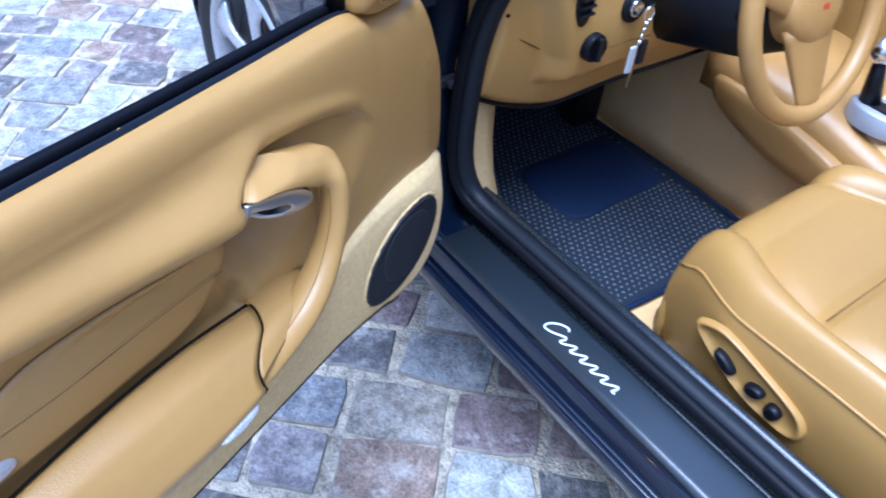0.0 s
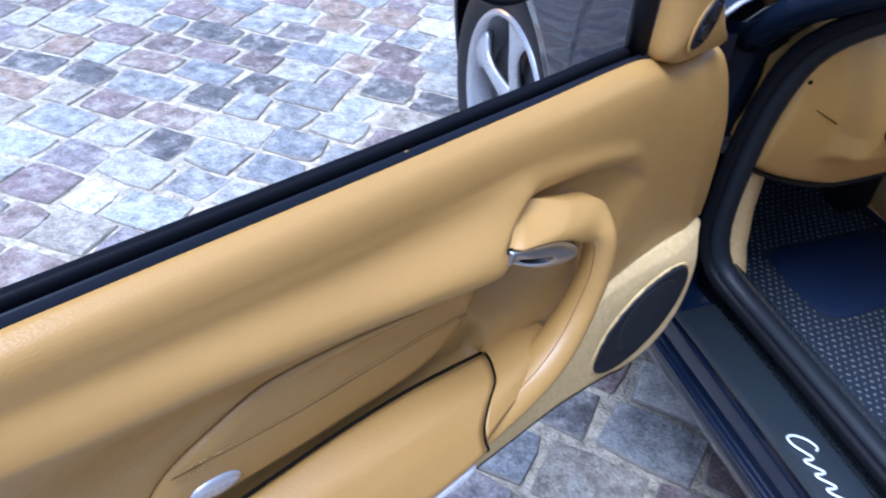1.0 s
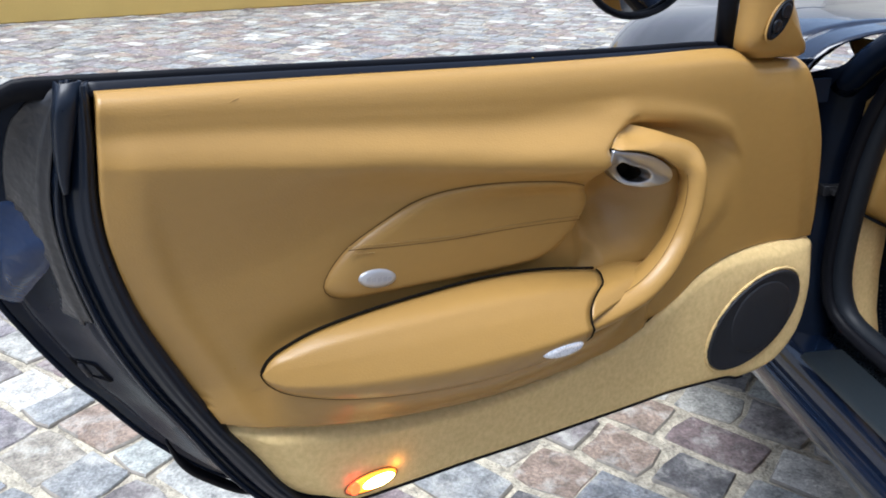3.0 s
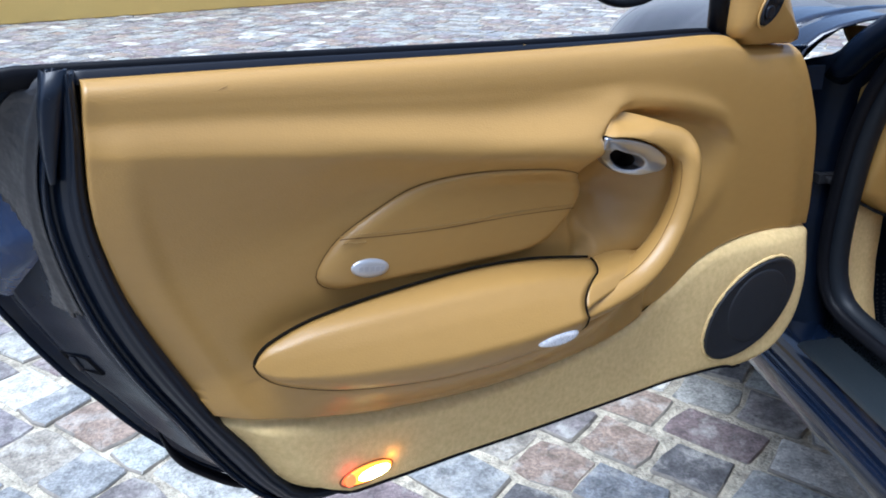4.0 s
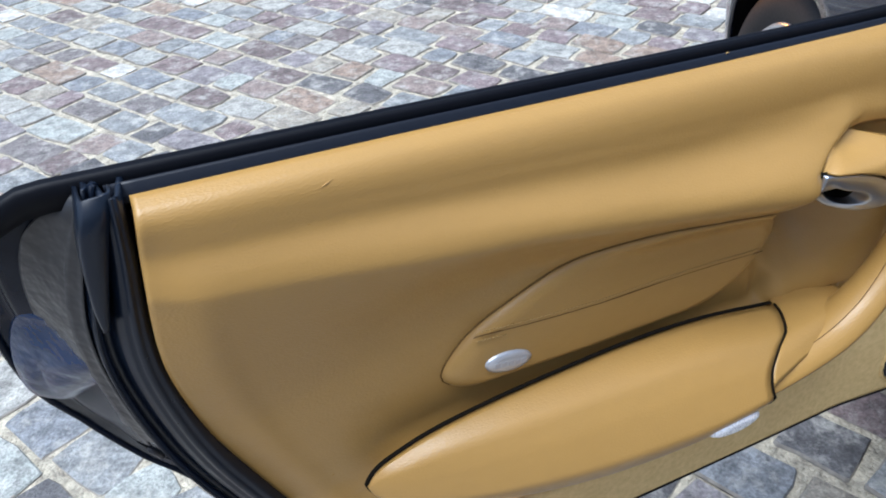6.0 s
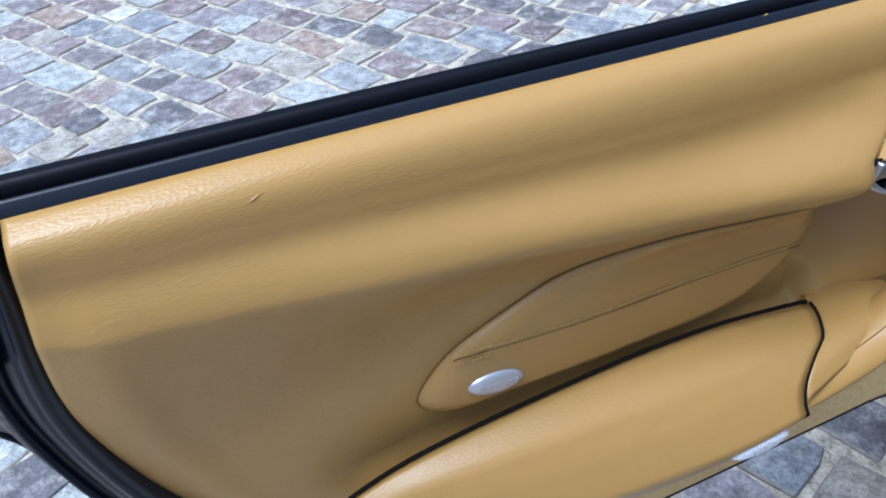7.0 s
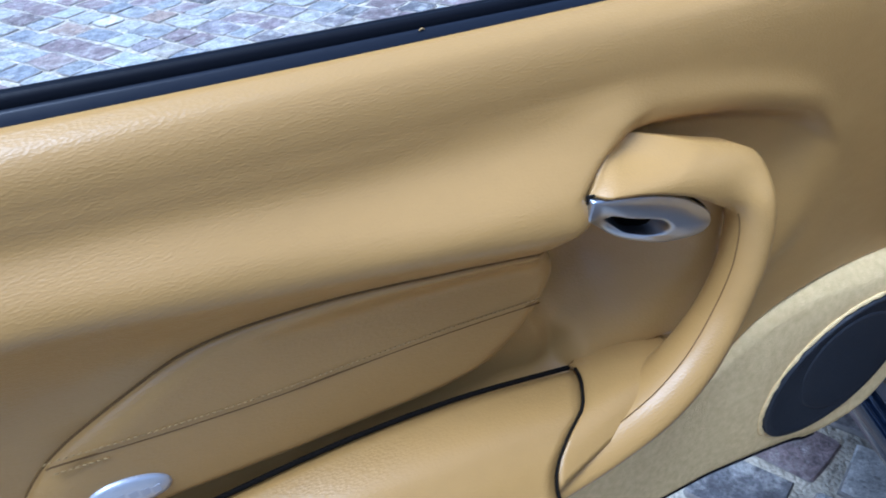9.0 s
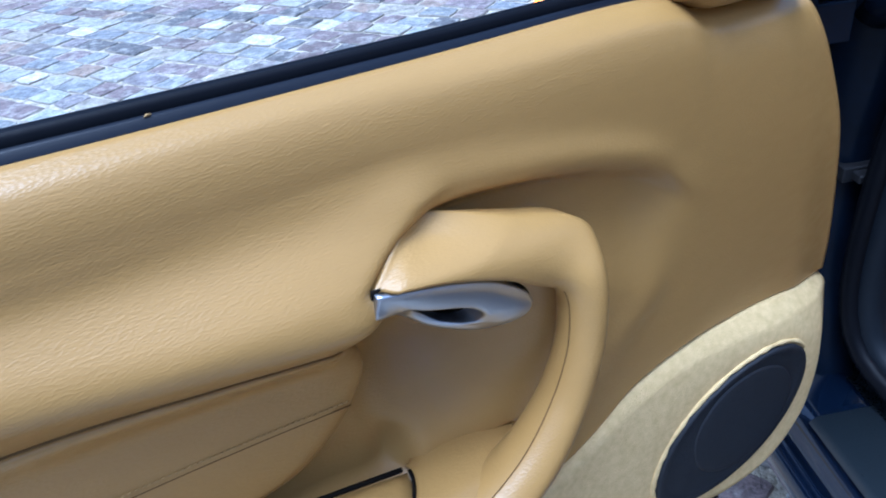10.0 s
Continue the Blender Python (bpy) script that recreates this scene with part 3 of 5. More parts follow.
def bin_section(u, c):
    """Place on the bin's cross-section: c runs from its upper edge to its lower one."""
    zu, zl, wl = bin_top_z(u), bin_low_z(u), bin_low_w(u)
    h = max(0.0005, zu - zl)
    full = min(1.0, h / 0.05) ** 0.6
    rise = wl - 0.003
    ws = [0.016, 0.016 + 0.13 * rise, 0.016 + 0.49 * rise, 0.016 + 0.73 * rise, 0.016 + 0.90 * rise, wl + 0.013, 0.35 * wl + 0.65 * (wl + 0.012), wl]
    ws = [(0.016 + (wl - 0.016) * c0) * (1 - full) + a * full for c0, a in zip(LID_AT, ws)]
    return float(np.interp(c, LID_AT, ws)), zu - h * float(np.interp(c, LID_AT, LID_DROP))


rows = []
for i in range(71):
    s = (i / 70) ** 2.0
    row = []
    for j in range(33):
        c = j / 32
        u = 0.8944 * (1 - s) + (seam(c) + 0.0015) * s
        cs = [bin_section(u, min(1, max(0, c + d))) for d in (-0.05, -0.03, -0.015, 0, 0.015, 0.03, 0.05)]
        w, z = np.mean([q[0] for q in cs]), np.mean([q[1] for q in cs])
        if c in (0.0, 1.0):
            w, z = bin_section(u, c)
        row.append((u, w + 0.002, z))
    rows.append(row)
bin_lid = part("bin_lid", sheet(rows), M["leather"], door, "tan leather door bin lid", thick=0.004, toward=(0, 1, 0))
edge = [(u, bin_section(u, 0.0)[0] + 0.000, bin_top_z(u) + 0.002) for u in 0.472 + 0.4225 * (1 - np.linspace(1, 0, 60) ** 2)]
under = [(u, bin_section(u, 1.0)[0] - 0.001, bin_low_z(u) - 0.001) for u in 0.8945 - 0.3695 * np.linspace(0, 1, 60) ** 2]
close_up = [(seam(c) - 0.001, bin_section(seam(c), c)[0] + 0.001, bin_section(seam(c), c)[1]) for c in np.linspace(1, 0, 24)]
part("lid_gap", joined(tube(edge, 0.0018, 8), tube(under, 0.0012, 8), tube(close_up, 0.0013, 8)), M["gap"], door, "near-black strip drawn as shade round the bin lid")

# pull bar: from the bin up and over into the handle housing
bar = [(0.500, 0.054, 0.628, 0.0160, 0.0260), (0.472, 0.055, 0.632, 0.0160, 0.0255), (0.437, 0.056, 0.643, 0.0160, 0.0245), (0.408, 0.0565, 0.659, 0.0155, 0.0225), (0.387, 0.056, 0.677, 0.0145, 0.0205),
       (0.369, 0.055, 0.701, 0.0130, 0.019), (0.356, 0.054, 0.733, 0.0128, 0.018), (0.349, 0.051, 0.764, 0.0135, 0.018), (0.350, 0.047, 0.788, 0.0165, 0.019), (0.360, 0.041, 0.803, 0.0205, 0.021), (0.382, 0.032, 0.808, 0.026, 0.023),
       (0.415, 0.022, 0.809, 0.030, 0.025), (0.450, 0.015, 0.811, 0.032, 0.027), (0.480, 0.0125, 0.812, 0.032, 0.028), (0.492, 0.0122, 0.812, 0.032, 0.028)]
fine_bar = spline(bar, 120)
RING = 36
BV, BF = tube(fine_bar[:, :3], fine_bar[:, 4], RING, flat=fine_bar[:, 3] / fine_bar[:, 4], up=(0, 0, 1))
turn_at = int(np.argmin(np.linalg.norm(fine_bar[:, :3] - np.array([0.349, 0.0485, 0.780]), axis=1)))
hood_top = spline([(0.326, 0.049, 0.773), (0.322, 0.041, 0.787), (0.325, 0.032, 0.800), (0.340, 0.028, 0.8100), (0.362, 0.029, 0.8165), (0.388, 0.029, 0.8265), (0.412, 0.027, 0.8345), (0.438, 0.023, 0.842)], 120 - turn_at)
hood_low = spline([(0.362, 0.050, 0.772), (0.372, 0.0515, 0.778), (0.384, 0.0525, 0.788), (0.396, 0.0525, 0.799), (0.412, 0.0510, 0.8068), (0.440, 0.0490, 0.8168), (0.460, 0.0470, 0.8210), (0.478, 0.0430, 0.8224)], 120 - turn_at)
for i in range(120):
    for k in range(RING):
        v = BV[i * RING + k]
        if i < 45:
            c = min(1.0, max(0.0, (0.668 - (v[2] - fine_bar[i][2] + 0.628)) / 0.052))
            if i < 22:
                v[0] += (1 - i / 22) ** 1.5 * (seam(c) - 0.0015 - 0.500)
            if v[1] > fine_bar[i][1]:
                target = fine_bar[i][1] + (bin_section(0.49, min(0.98, max(0.02, c)))[0] + 0.0015 - 0.054)
                v[1] += (target - v[1]) * 0.8 * (1 - i / 45) ** 1.2
        if i >= turn_at:
            top, low = hood_top[i - turn_at], hood_low[i - turn_at]
            a = 2 * math.pi * k / RING
            a = a - 2 * math.pi if a > math.pi else a
            if abs(a) <= math.pi / 2:
                s = a / math.pi + 0.5
                tuck = ease(0.35, 0.95, s)
                ctrl = (top + low) / 2 + np.array([-0.004, 0.015, 0.006]) * (1 - 0.8 * ease(turn_at + 14, 119, i))
                goal = top * (1 - s) ** 2 + 2 * s * (1 - s) * ctrl + low * s * s
            else:
                s = (math.pi - abs(a)) / (math.pi / 2)
                edge_pt = low if a > 0 else top
                tuck = 1.0 if a > 0 else 0.0
                goal = edge_pt * s + (top + low) / 2 * (1 - s) + np.array([0, -0.016 - 0.012 * (1 - s), 0])
            goal[1] -= max(0.0, goal[1] - ridge_depth(goal[0], goal[2]) + 0.0015) * (ease(97, 119, i) * (1 - tuck) + ease(115, 119, i) * tuck)
            BV[i * RING + k] = v + (goal - v) * ease(turn_at - 1, turn_at + 10, i)
BV = np.array(BV).reshape(120, RING, 3)
for _ in range(45):
    BV[turn_at - 12:turn_at + 30] = 0.5 * BV[turn_at - 12:turn_at + 30] + 0.25 * (BV[turn_at - 13:turn_at + 29] + BV[turn_at - 11:turn_at + 31])
for _ in range(6):
    BV[2:44] = 0.5 * BV[2:44] + 0.25 * (BV[1:43] + BV[3:45])
BV = BV.reshape(-1, 3)
part("pull_bar", (BV, BF), M["leather"], door, "tan leather pull bar and handle housing")
shelf = []
for q in np.linspace(0, 1, 22):
    row = []
    for c in np.linspace(-0.25, 0.62, 16):
        k = max(0.0, c)
        w0, z0 = bin_section(seam(k), k)
        near = np.array([seam(k) - 0.0025, w0 + 0.0012, z0])
        away = np.array([0.385 + 0.023 * k, 0.048 + 0.014 * k, 0.657 - 0.012 * k])
        p = near * (1 - q) + away * q
        p[2] += 0.003 * math.sin(math.pi * q)
        if c < 0:
            p = p + np.array([0.0, 0.20 * c * (0.20 + 0.80 * ease(0.0, 0.35, q)), 0.020 * c])
        row.append(p)
    shelf.append(row)
part("bar_shelf", sheet(shelf), M["leather"], door, "leather ledge between bin lid and pull bar", thick=0.003, toward=(0, 0.5, 1))
crease_line = [BV[i * RING + 8] for i in range(2, turn_at + 2)]
part("bar_seam", tube(crease_line, 0.0005, 6), M["seam"], door, "sewn crease along the pull bar")

# release handle: a flat spoon with a scooped finger hole
handle_edge = spline([(0.4806, 0.0400, 0.8080), (0.4808, 0.0425, 0.8100), (0.4790, 0.0424, 0.8160), (0.4772, 0.0423, 0.8212), (0.4755, 0.0425, 0.8216), (0.4570, 0.0450, 0.8185), (0.4330, 0.0465, 0.8122), (0.4090, 0.0480, 0.8020), (0.3915, 0.0500, 0.7885), (0.3868, 0.0508, 0.7790),
                      (0.3890, 0.0498, 0.7725), (0.3940, 0.0480, 0.7695), (0.4030, 0.0445, 0.7675), (0.4180, 0.0350, 0.7650), (0.4380, 0.0215, 0.7695), (0.4520, 0.0165, 0.7808), (0.4620, 0.0200, 0.7900), (0.4725, 0.0290, 0.7990)], 108, closed=True)
scoop_edge = spline([(0.4715, 0.0385, 0.8060), (0.4690, 0.0425, 0.8085), (0.4560, 0.0445, 0.8030), (0.4380, 0.0460, 0.7965), (0.4270, 0.0465, 0.7915), (0.4200, 0.0468, 0.7860), (0.4175, 0.0460, 0.7815),
                     (0.4180, 0.0435, 0.7775), (0.4210, 0.0400, 0.7745), (0.4270, 0.0330, 0.7728), (0.4385, 0.0240, 0.7752), (0.4480, 0.0195, 0.7830), (0.4565, 0.0220, 0.7910), (0.4655, 0.0300, 0.7998)], 108, closed=True)
scoop_edge = np.array([(0.4175 + (u - 0.4175) * 0.85, w, z - 0.05 * (u - 0.4175)) for u, w, z in scoop_edge])
shift = min(range(108), key=lambda k: sum(np.linalg.norm(handle_edge - np.roll(scoop_edge, k, axis=0), axis=1)))
scoop_edge = np.roll(scoop_edge, shift, axis=0)
rows = []
for t, dw in [(0.02, -0.011), (0.0, -0.004), (0.0, -0.0016), (0.03, -0.0004), (0.08, 0.0002), (0.4, 0.0005), (0.88, 0.0002), (0.96, -0.0003), (1.0, -0.0012)]:
    ring = handle_edge * (1 - t) + scoop_edge * t
    ring[:, 1] += dw
    rows.append(ring)
hole_rows = []
for d in (0.06, 0.15, 0.28, 0.42, 0.56, 0.72, 0.9, 1.0, 1.0):
    k = 0.02 if len(hole_rows) > 3 else 1.0
    ring = np.array([(0.4200 + (u - 0.4175) * (1 - 0.42 * d) * k - 0.0025 * (1 - d), (w - 0.0012) * (1 - d) + (0.0080 + 0.10 * (u - 0.4175)) * d, 0.7835 + (z - 0.7835) * (1 - 0.30 * d) * k + 0.001 * d) for u, w, z in scoop_edge])
    if d <= 0.42:
        rows.append(ring)
    if d >= 0.42:
        hole_rows.append(ring)
handle = part("release_handle", sheet(rows, wrap=True), M["silver"], door, "satin silver release handle with a finger hole")
# depth of the hole is darkened by colour
part("finger_hole", sheet(hole_rows, wrap=True), M["gap"], handle, "finger hole with its shade in a near-black colour")
gap_mid = handle_edge.mean(axis=0)
gap_ring = [(gap_mid[0] + (q[0] - gap_mid[0]) * 1.006, q[1] - 0.006, gap_mid[2] + (q[2] - gap_mid[2]) * 1.02) for q in handle_edge]
# dark tube drawn as the shade line along the handle's edge
part("handle_gap_shade", tube(gap_ring[-2:] + gap_ring[:58], 0.0015, 6), M["gap"], door, "near-black strip drawn as shade round the handle")

# padded insert with a stitched seam and a badge
pad = [(0.4755, 0.749), (0.4765, 0.759), (0.482, 0.7685), (0.493, 0.7765), (0.508, 0.7832), (0.53, 0.7905), (0.56, 0.797), (0.62, 0.805), (0.672, 0.8065), (0.712, 0.800), (0.753, 0.783), (0.79, 0.763), (0.812, 0.740), (0.816, 0.724), (0.802, 0.712), (0.77, 0.708),
       (0.70, 0.702), (0.63, 0.696), (0.57, 0.692), (0.534, 0.695), (0.512, 0.705), (0.495, 0.719), (0.481, 0.737)]
pad_line = spline(pad, 110, closed=True)
pad_ring = [(u, -0.006, z) for u, z in pad_line]
pad_profile = [(0, 0), (0.0, 0.003), (0.008, 0.0068), (0.018, 0.0092), (0.045, 0.0125), (0.09, 0.0148), (0.14, 0.016), (0.2, 0.016), (0.27, 0.016), (0.34, 0.016), (0.42, 0.016), (0.5, 0.016), (0.6, 0.016), (0.7, 0.016), (0.8, 0.016)]
PADV, PADF = pillow(pad_ring, pad_profile)
for i, (inset, height) in enumerate(pad_profile):
    for v in PADV[i * 110:(i + 1) * 110]:
        lift = panel_depth(v[0], v[2]) + height * 0.5 - 0.0012
        v[1] = 0.002 * math.log(math.exp(v[1] / 0.002) + math.exp(lift / 0.002)) if height > 0 else v[1]
part("padded_insert", (PADV, PADF), M["leather"], door, "padded tan leather insert")
# shade line at the insert's edge, drawn as a dark tube
part("insert_gap_shade", tube([(u, max(-0.001, panel_depth(u, z) + 0.0004), z) for u, z in pad_line[4:88]], 0.0009, 6), M["seam"], door, "dark line drawn as shade round the padded insert")


def pad_face(u, z):
    return 0.002 * math.log(math.exp(5.0) + math.exp((panel_depth(u, z) + 0.0068) / 0.002))


stitch = spline([(0.7925, 0.7662), (0.787, 0.766), (0.736, 0.758), (0.668, 0.750), (0.594, 0.744), (0.54, 0.7385), (0.493, 0.7325)], 90)
part("seam_crease", tube([(u, pad_face(u, z) - 0.0002, z) for u, z in stitch], 0.0005, 6), M["seam"], door)
dashes = [tube([(stitch[i][0], pad_face(*stitch[i]) + 0.0006, stitch[i][1] + 0.004), (stitch[i][0] * 0.3 + stitch[i + 1][0] * 0.7, pad_face(*stitch[i]) + 0.0006, stitch[i][1] * 0.3 + stitch[i + 1][1] * 0.7 + 0.0045)], 0.0005, 6) for i in range(89)]
dashes += [tube([(stitch[i][0], pad_face(*stitch[i]) + 0.0005, stitch[i][1] - 0.0042), (stitch[i][0] * 0.3 + stitch[i + 1][0] * 0.7, pad_face(*stitch[i]) + 0.0005, stitch[i][1] * 0.3 + stitch[i + 1][1] * 0.7 - 0.0047)], 0.0006, 6) for i in range(1, 9)]
part("stitching", joined(*dashes), M["thread"], door, "tan stitched seam")


def lens_shape(c, a, b, turn, w, lift):
    ring = [(c[0] + a * math.cos(t) * math.cos(turn) - b * math.sin(t) * math.sin(turn), w, c[1] + a * math.cos(t) * math.sin(turn) + b * math.sin(t) * math.cos(turn)) for t in np.linspace(0, 2 * math.pi, 40, endpoint=False)]
    return pillow(ring, [(0, 0), (0.02, lift * 0.6), (0.15, lift * 0.85), (0.4, lift), (0.7, lift)])


badge = part("badge", lens_shape((0.7625, 0.7285), 0.0218, 0.0105, radians(13), 0.008, 0.006), M["badge"], door, "oval silver badge with a raised relief")
letters = [box(0.7625 + d - 0.0022, 0.7625 + d + 0.0022, 0.0130, 0.0142, 0.7285 - 0.0024 + d * 0.22, 0.7285 + 0.0024 + d * 0.22) for d in (-0.0125, -0.0070, -0.001, 0.0055, 0.0115)]
part("badge_relief", joined(*letters), M["lettering"], badge, smooth=False)
part("bin_catch", lens_shape((0.5725, 0.6185), 0.030, 0.0085, radians(4), 0.079, 0.011), M["catch"], door, "bright oval bin catch")

# speaker
sd = np.array([-0.862, 0.507])
sn = np.array([0.507, 0.862])
ring = [np.array([0.145, 0.497]) + sd * 0.097 * math.cos(a) + sn * 0.066 * math.sin(a) for a in np.linspace(0, 2 * math.pi, 72, endpoint=False)]
rim_rs = random.Random(3)
rim = [(0.145 + (p[0] - 0.145) * 1.03, carpet_depth(p[0], p[1]) + 0.0002, 0.497 + (p[1] - 0.497) * 1.04) for p in ring]
part("carpet_rim", tube(rim + rim[:1], [0.0022 + rim_rs.uniform(-0.0009, 0.0009) for _ in range(73)], 10), M["carpet"], door, "fuzzy rolled carpet rim round the speaker")
speaker = part("speaker_grille", pillow([(p[0], carpet_depth(p[0], p[1]) - 0.003, p[1]) for p in ring], [(0, 0), (0, 0.0065), (0.02, 0.008), (0.10, 0.006), (0.15, 0.0055), (0.5, 0.006), (0.8, 0.007)]), M["grille"], door, "black oval speaker grille")
inner_ring = [np.array([0.133, 0.499]) + sd * 0.062 * math.cos(a) + sn * 0.058 * math.sin(a) for a in np.linspace(0, 2 * math.pi, 60, endpoint=False)]
part("woofer_cap", pillow([(p[0], carpet_depth(p[0], p[1]) - 0.002, p[1]) for p in inner_ring], [(0, 0), (0.01, 0.0055), (0.06, 0.0062), (0.3, 0.0065), (0.8, 0.0075)]), M["grille"], speaker, "round black cone behind the mesh")

# a nick in the leather and a bit of lint on the belt strip
part("leather_nick", joined(tube([(0.888, panel_depth(0.888, 0.9235) - 0.0004, 0.9235), (0.882, panel_depth(0.882, 0.926) + 0.0003, 0.926), (0.877, panel_depth(0.877, 0.927) - 0.0002, 0.927)], [0.0002, 0.0005, 0.0002], 8)), M["leather"], door, "small raised nick in the leather")
part("lint", tube([(0.546, -0.0235, outer_belt(0.546) + 0.0005), (0.5445, -0.0240, outer_belt(0.5445) + 0.0012), (0.543, -0.0238, outer_belt(0.543) + 0.0008)], 0.0005, 6), M["thread"], door, "bit of pale lint")

# courtesy lamp in the lower rear corner, lit
lamp = part("courtesy_lamp", lens_shape((0.784, 0.479), 0.030, 0.0115, radians(180), 0.0125, 0.005), M["courtesy"], door, "lit amber courtesy lamp lens")
part("bulb", lens_shape((0.778, 0.4785), 0.0205, 0.0082, radians(180), 0.0155, 0.004), M["bulb"], lamp, "bright lit bulb behind the lens")
part("red_lamp_edge", lens_shape((0.807, 0.479), 0.007, 0.0085, radians(180), 0.0130, 0.0055), M["red_lens"], lamp, "glowing red end of the lamp")
part("lamp_bezel", tube([(0.786 + 0.033 * math.cos(a), 0.0140, 0.479 + 0.0128 * math.sin(a)) for a in np.linspace(0, 2 * math.pi, 40)], 0.0011, 6), M["amber_trim"], lamp, "amber lamp rim")

for name, place, colour, power in (("red_bulb", (0.806, 0.0165, 0.4885), (1.0, 0.03, 0.01), 0.009), ("amber_bulb", (0.752, 0.0165, 0.4885), (1.0, 0.36, 0.04), 0.007)):
    bulb_data = bpy.data.lights.new(name, "POINT")
    bulb_data.energy, bulb_data.color, bulb_data.shadow_soft_size = power, colour, 0.008
    bulb = new(name, bulb_data)
    bulb.location = DOOR @ Vector(place)

# near-black plate for the shaded latch hole, and a glossy pressing above it
face_in, face_out = spline(MIDDLE, 160), spline(OUTER, 160)


def on_face(i, t, out=0.0):
    k, r = int(i), i - int(i)
    a, b = face_in[k] * (1 - r) + face_in[k + 1] * r, face_out[k] * (1 - r) + face_out[k + 1] * r
    u, w, z = shut_face(a * (1 - t) + b * t, t)
    return (u + out, w + 0.5 * out, z)


press = [(15.5, 0.84), (14, 0.56), (14.5, 0.32), (17, 0.25), (20.5, 0.42), (24, 0.66), (27.3, 0.88), (26, 0.96), (21, 0.965)]
press_line = spline([on_face(i, t, 0.001) for i, t in press], 60, closed=True)
mid = press_line.mean(axis=0)
rings = []
for inset in (0, 0.03, 0.10, 0.22, 0.40, 0.62, 0.85):
    ring = mid + (press_line - mid) * (1 - inset)
    rings.append([(q[0] - 0.001 + 0.011 * (1 - (1 - inset) ** 2) ** 0.5 + 0.14 * (mid[2] - q[2]) * min(1.0, inset * 5), q[1], q[2]) for q in ring])
PV, PF = sheet(rings, wrap=True)
PV = np.vstack([PV, np.array(rings[-1]).mean(axis=0)])
part("glossy_pressing", (PV, PF + [(6 * 60 + j, 6 * 60 + (j + 1) % 60, len(PV) - 1) for j in range(60)]), M["pressing"], door, "glossy blue pressing in the shut face", toward=(1, 0.4, 0.4))
cover = [[on_face(i, t, 0.0022 + 0.0025 * math.sin(math.pi * (t - 0.10) / 0.55)) for t in np.linspace(0.10, 0.64, 22)] for i in np.linspace(1.0, 29.0, 40)]
keep = []
CV, CF = sheet(cover)
for f in CF:
    c = np.mean([CV[k] for k in f], axis=0)
    if np.linalg.norm(((c - mid) / np.array([1, 0.034, 0.066]))[1:]) > 1.0 and c[2] > 0.735:
        keep.append(f)
part("edge_cover", (CV, keep), M["film"], door, "creased grey-black plastic cover on the shut face", thick=0.0015, toward=(1, 0.4, 0.2))
pocket = [on_face(i, t, 0.0012) for i, t in ((35.6, 0.62), (35.6, 0.86), (38.6, 0.86), (38.6, 0.62))]
pocket_line = [np.array(pocket[k]) * (1 - q) + np.array(pocket[(k + 1) % 4]) * q for k in range(4) for q in (0.06, 0.35, 0.65, 0.94)]
latch = part("latch", pillow(pocket_line, [(0, -0.004), (0.0, 0.0015), (0.10, 0.0015), (0.16, -0.0010), (0.5, -0.0012), (0.8, -0.0012)], axis=0), M["felt"], door, "near-black plate drawn as the shade of the square latch hole")
part("latch_claw", tube([np.array(pocket_line[4]) * 0.7 + np.array(pocket_line[13]) * 0.3 + np.array([0.001, 0, 0]), np.array(pocket_line[7]) * 0.7 + np.array(pocket_line[10]) * 0.3 + np.array([0.001, 0, 0])], 0.003, 8), M["dark_metal"], latch, "dark steel latch claw")
part("edge_flange", tube([shut_face(np.array(q), 1.0) for q in spline(OUTER, 80)[4:60]], 0.0035, 8), M["jamb"], door, "folded skin edge")
part("lower_edge_strip", tube([(u, -0.098, z - 0.004) for u, z in spline([(0.978, 0.548), (0.966, 0.512), (0.942, 0.480), (0.90, 0.442), (0.85, 0.424)], 30)], [0.003 + 0.006 * ease(0, 8, i) for i in range(30)], 8, flat=0.6), M["rubber"], door, "black rubber strip along the lower edge")

# outside mirror
mc = (0.262, -0.150, 1.006)
shell = []
for k in range(9):
    t = k / 8
    r = math.sin(math.pi * (0.5 + 0.5 * t)) if t > 0 else 1.0
    shell.append([(mc[0] + (0.116 * r) * math.cos(a), mc[1] - 0.09 * t + 0.012 * math.cos(a), mc[2] + 0.075 * r * math.sin(a)) for a in np.linspace(0, 2 * math.pi, 40, endpoint=False)])
mirror = part("mirror_shell", sheet(shell, wrap=True), M["paint"], door, "navy door mirror shell", thick=0.003)
part("mirror_rim", tube([(mc[0] + 0.115 * math.cos(a), mc[1] + 0.012 * math.cos(a), mc[2] + 0.074 * math.sin(a)) for a in np.linspace(0, 2 * math.pi, 41)], 0.005, 8), M["plastic"], mirror, "black mirror rim")
part("mirror_glass", pillow([(mc[0] + 0.111 * math.cos(a), mc[1] - 0.004 + 0.012 * math.cos(a), mc[2] + 0.070 * math.sin(a)) for a in np.linspace(0, 2 * math.pi, 40, endpoint=False)], [(0, 0), (0.5, 0.001), (0.9, 0.0012)]), M["mirror"], mirror, "mirror glass")
part("mirror_foot", tube(spline([(0.180, -0.035, 0.972), (0.182, -0.07, 0.975), (0.195, -0.12, 0.985), (0.220, -0.18, 0.995)], 14), [0.036 - 0.0006 * i for i in range(14)], 14, flat=0.6), M["plastic"], mirror, "black mirror foot")


# ---- car body round the door opening ----
def along_y(profile, y0, y1, n=2):
    return sheet([[(x, y, z) for x, z in profile] for y in np.linspace(y0, y1, n)])


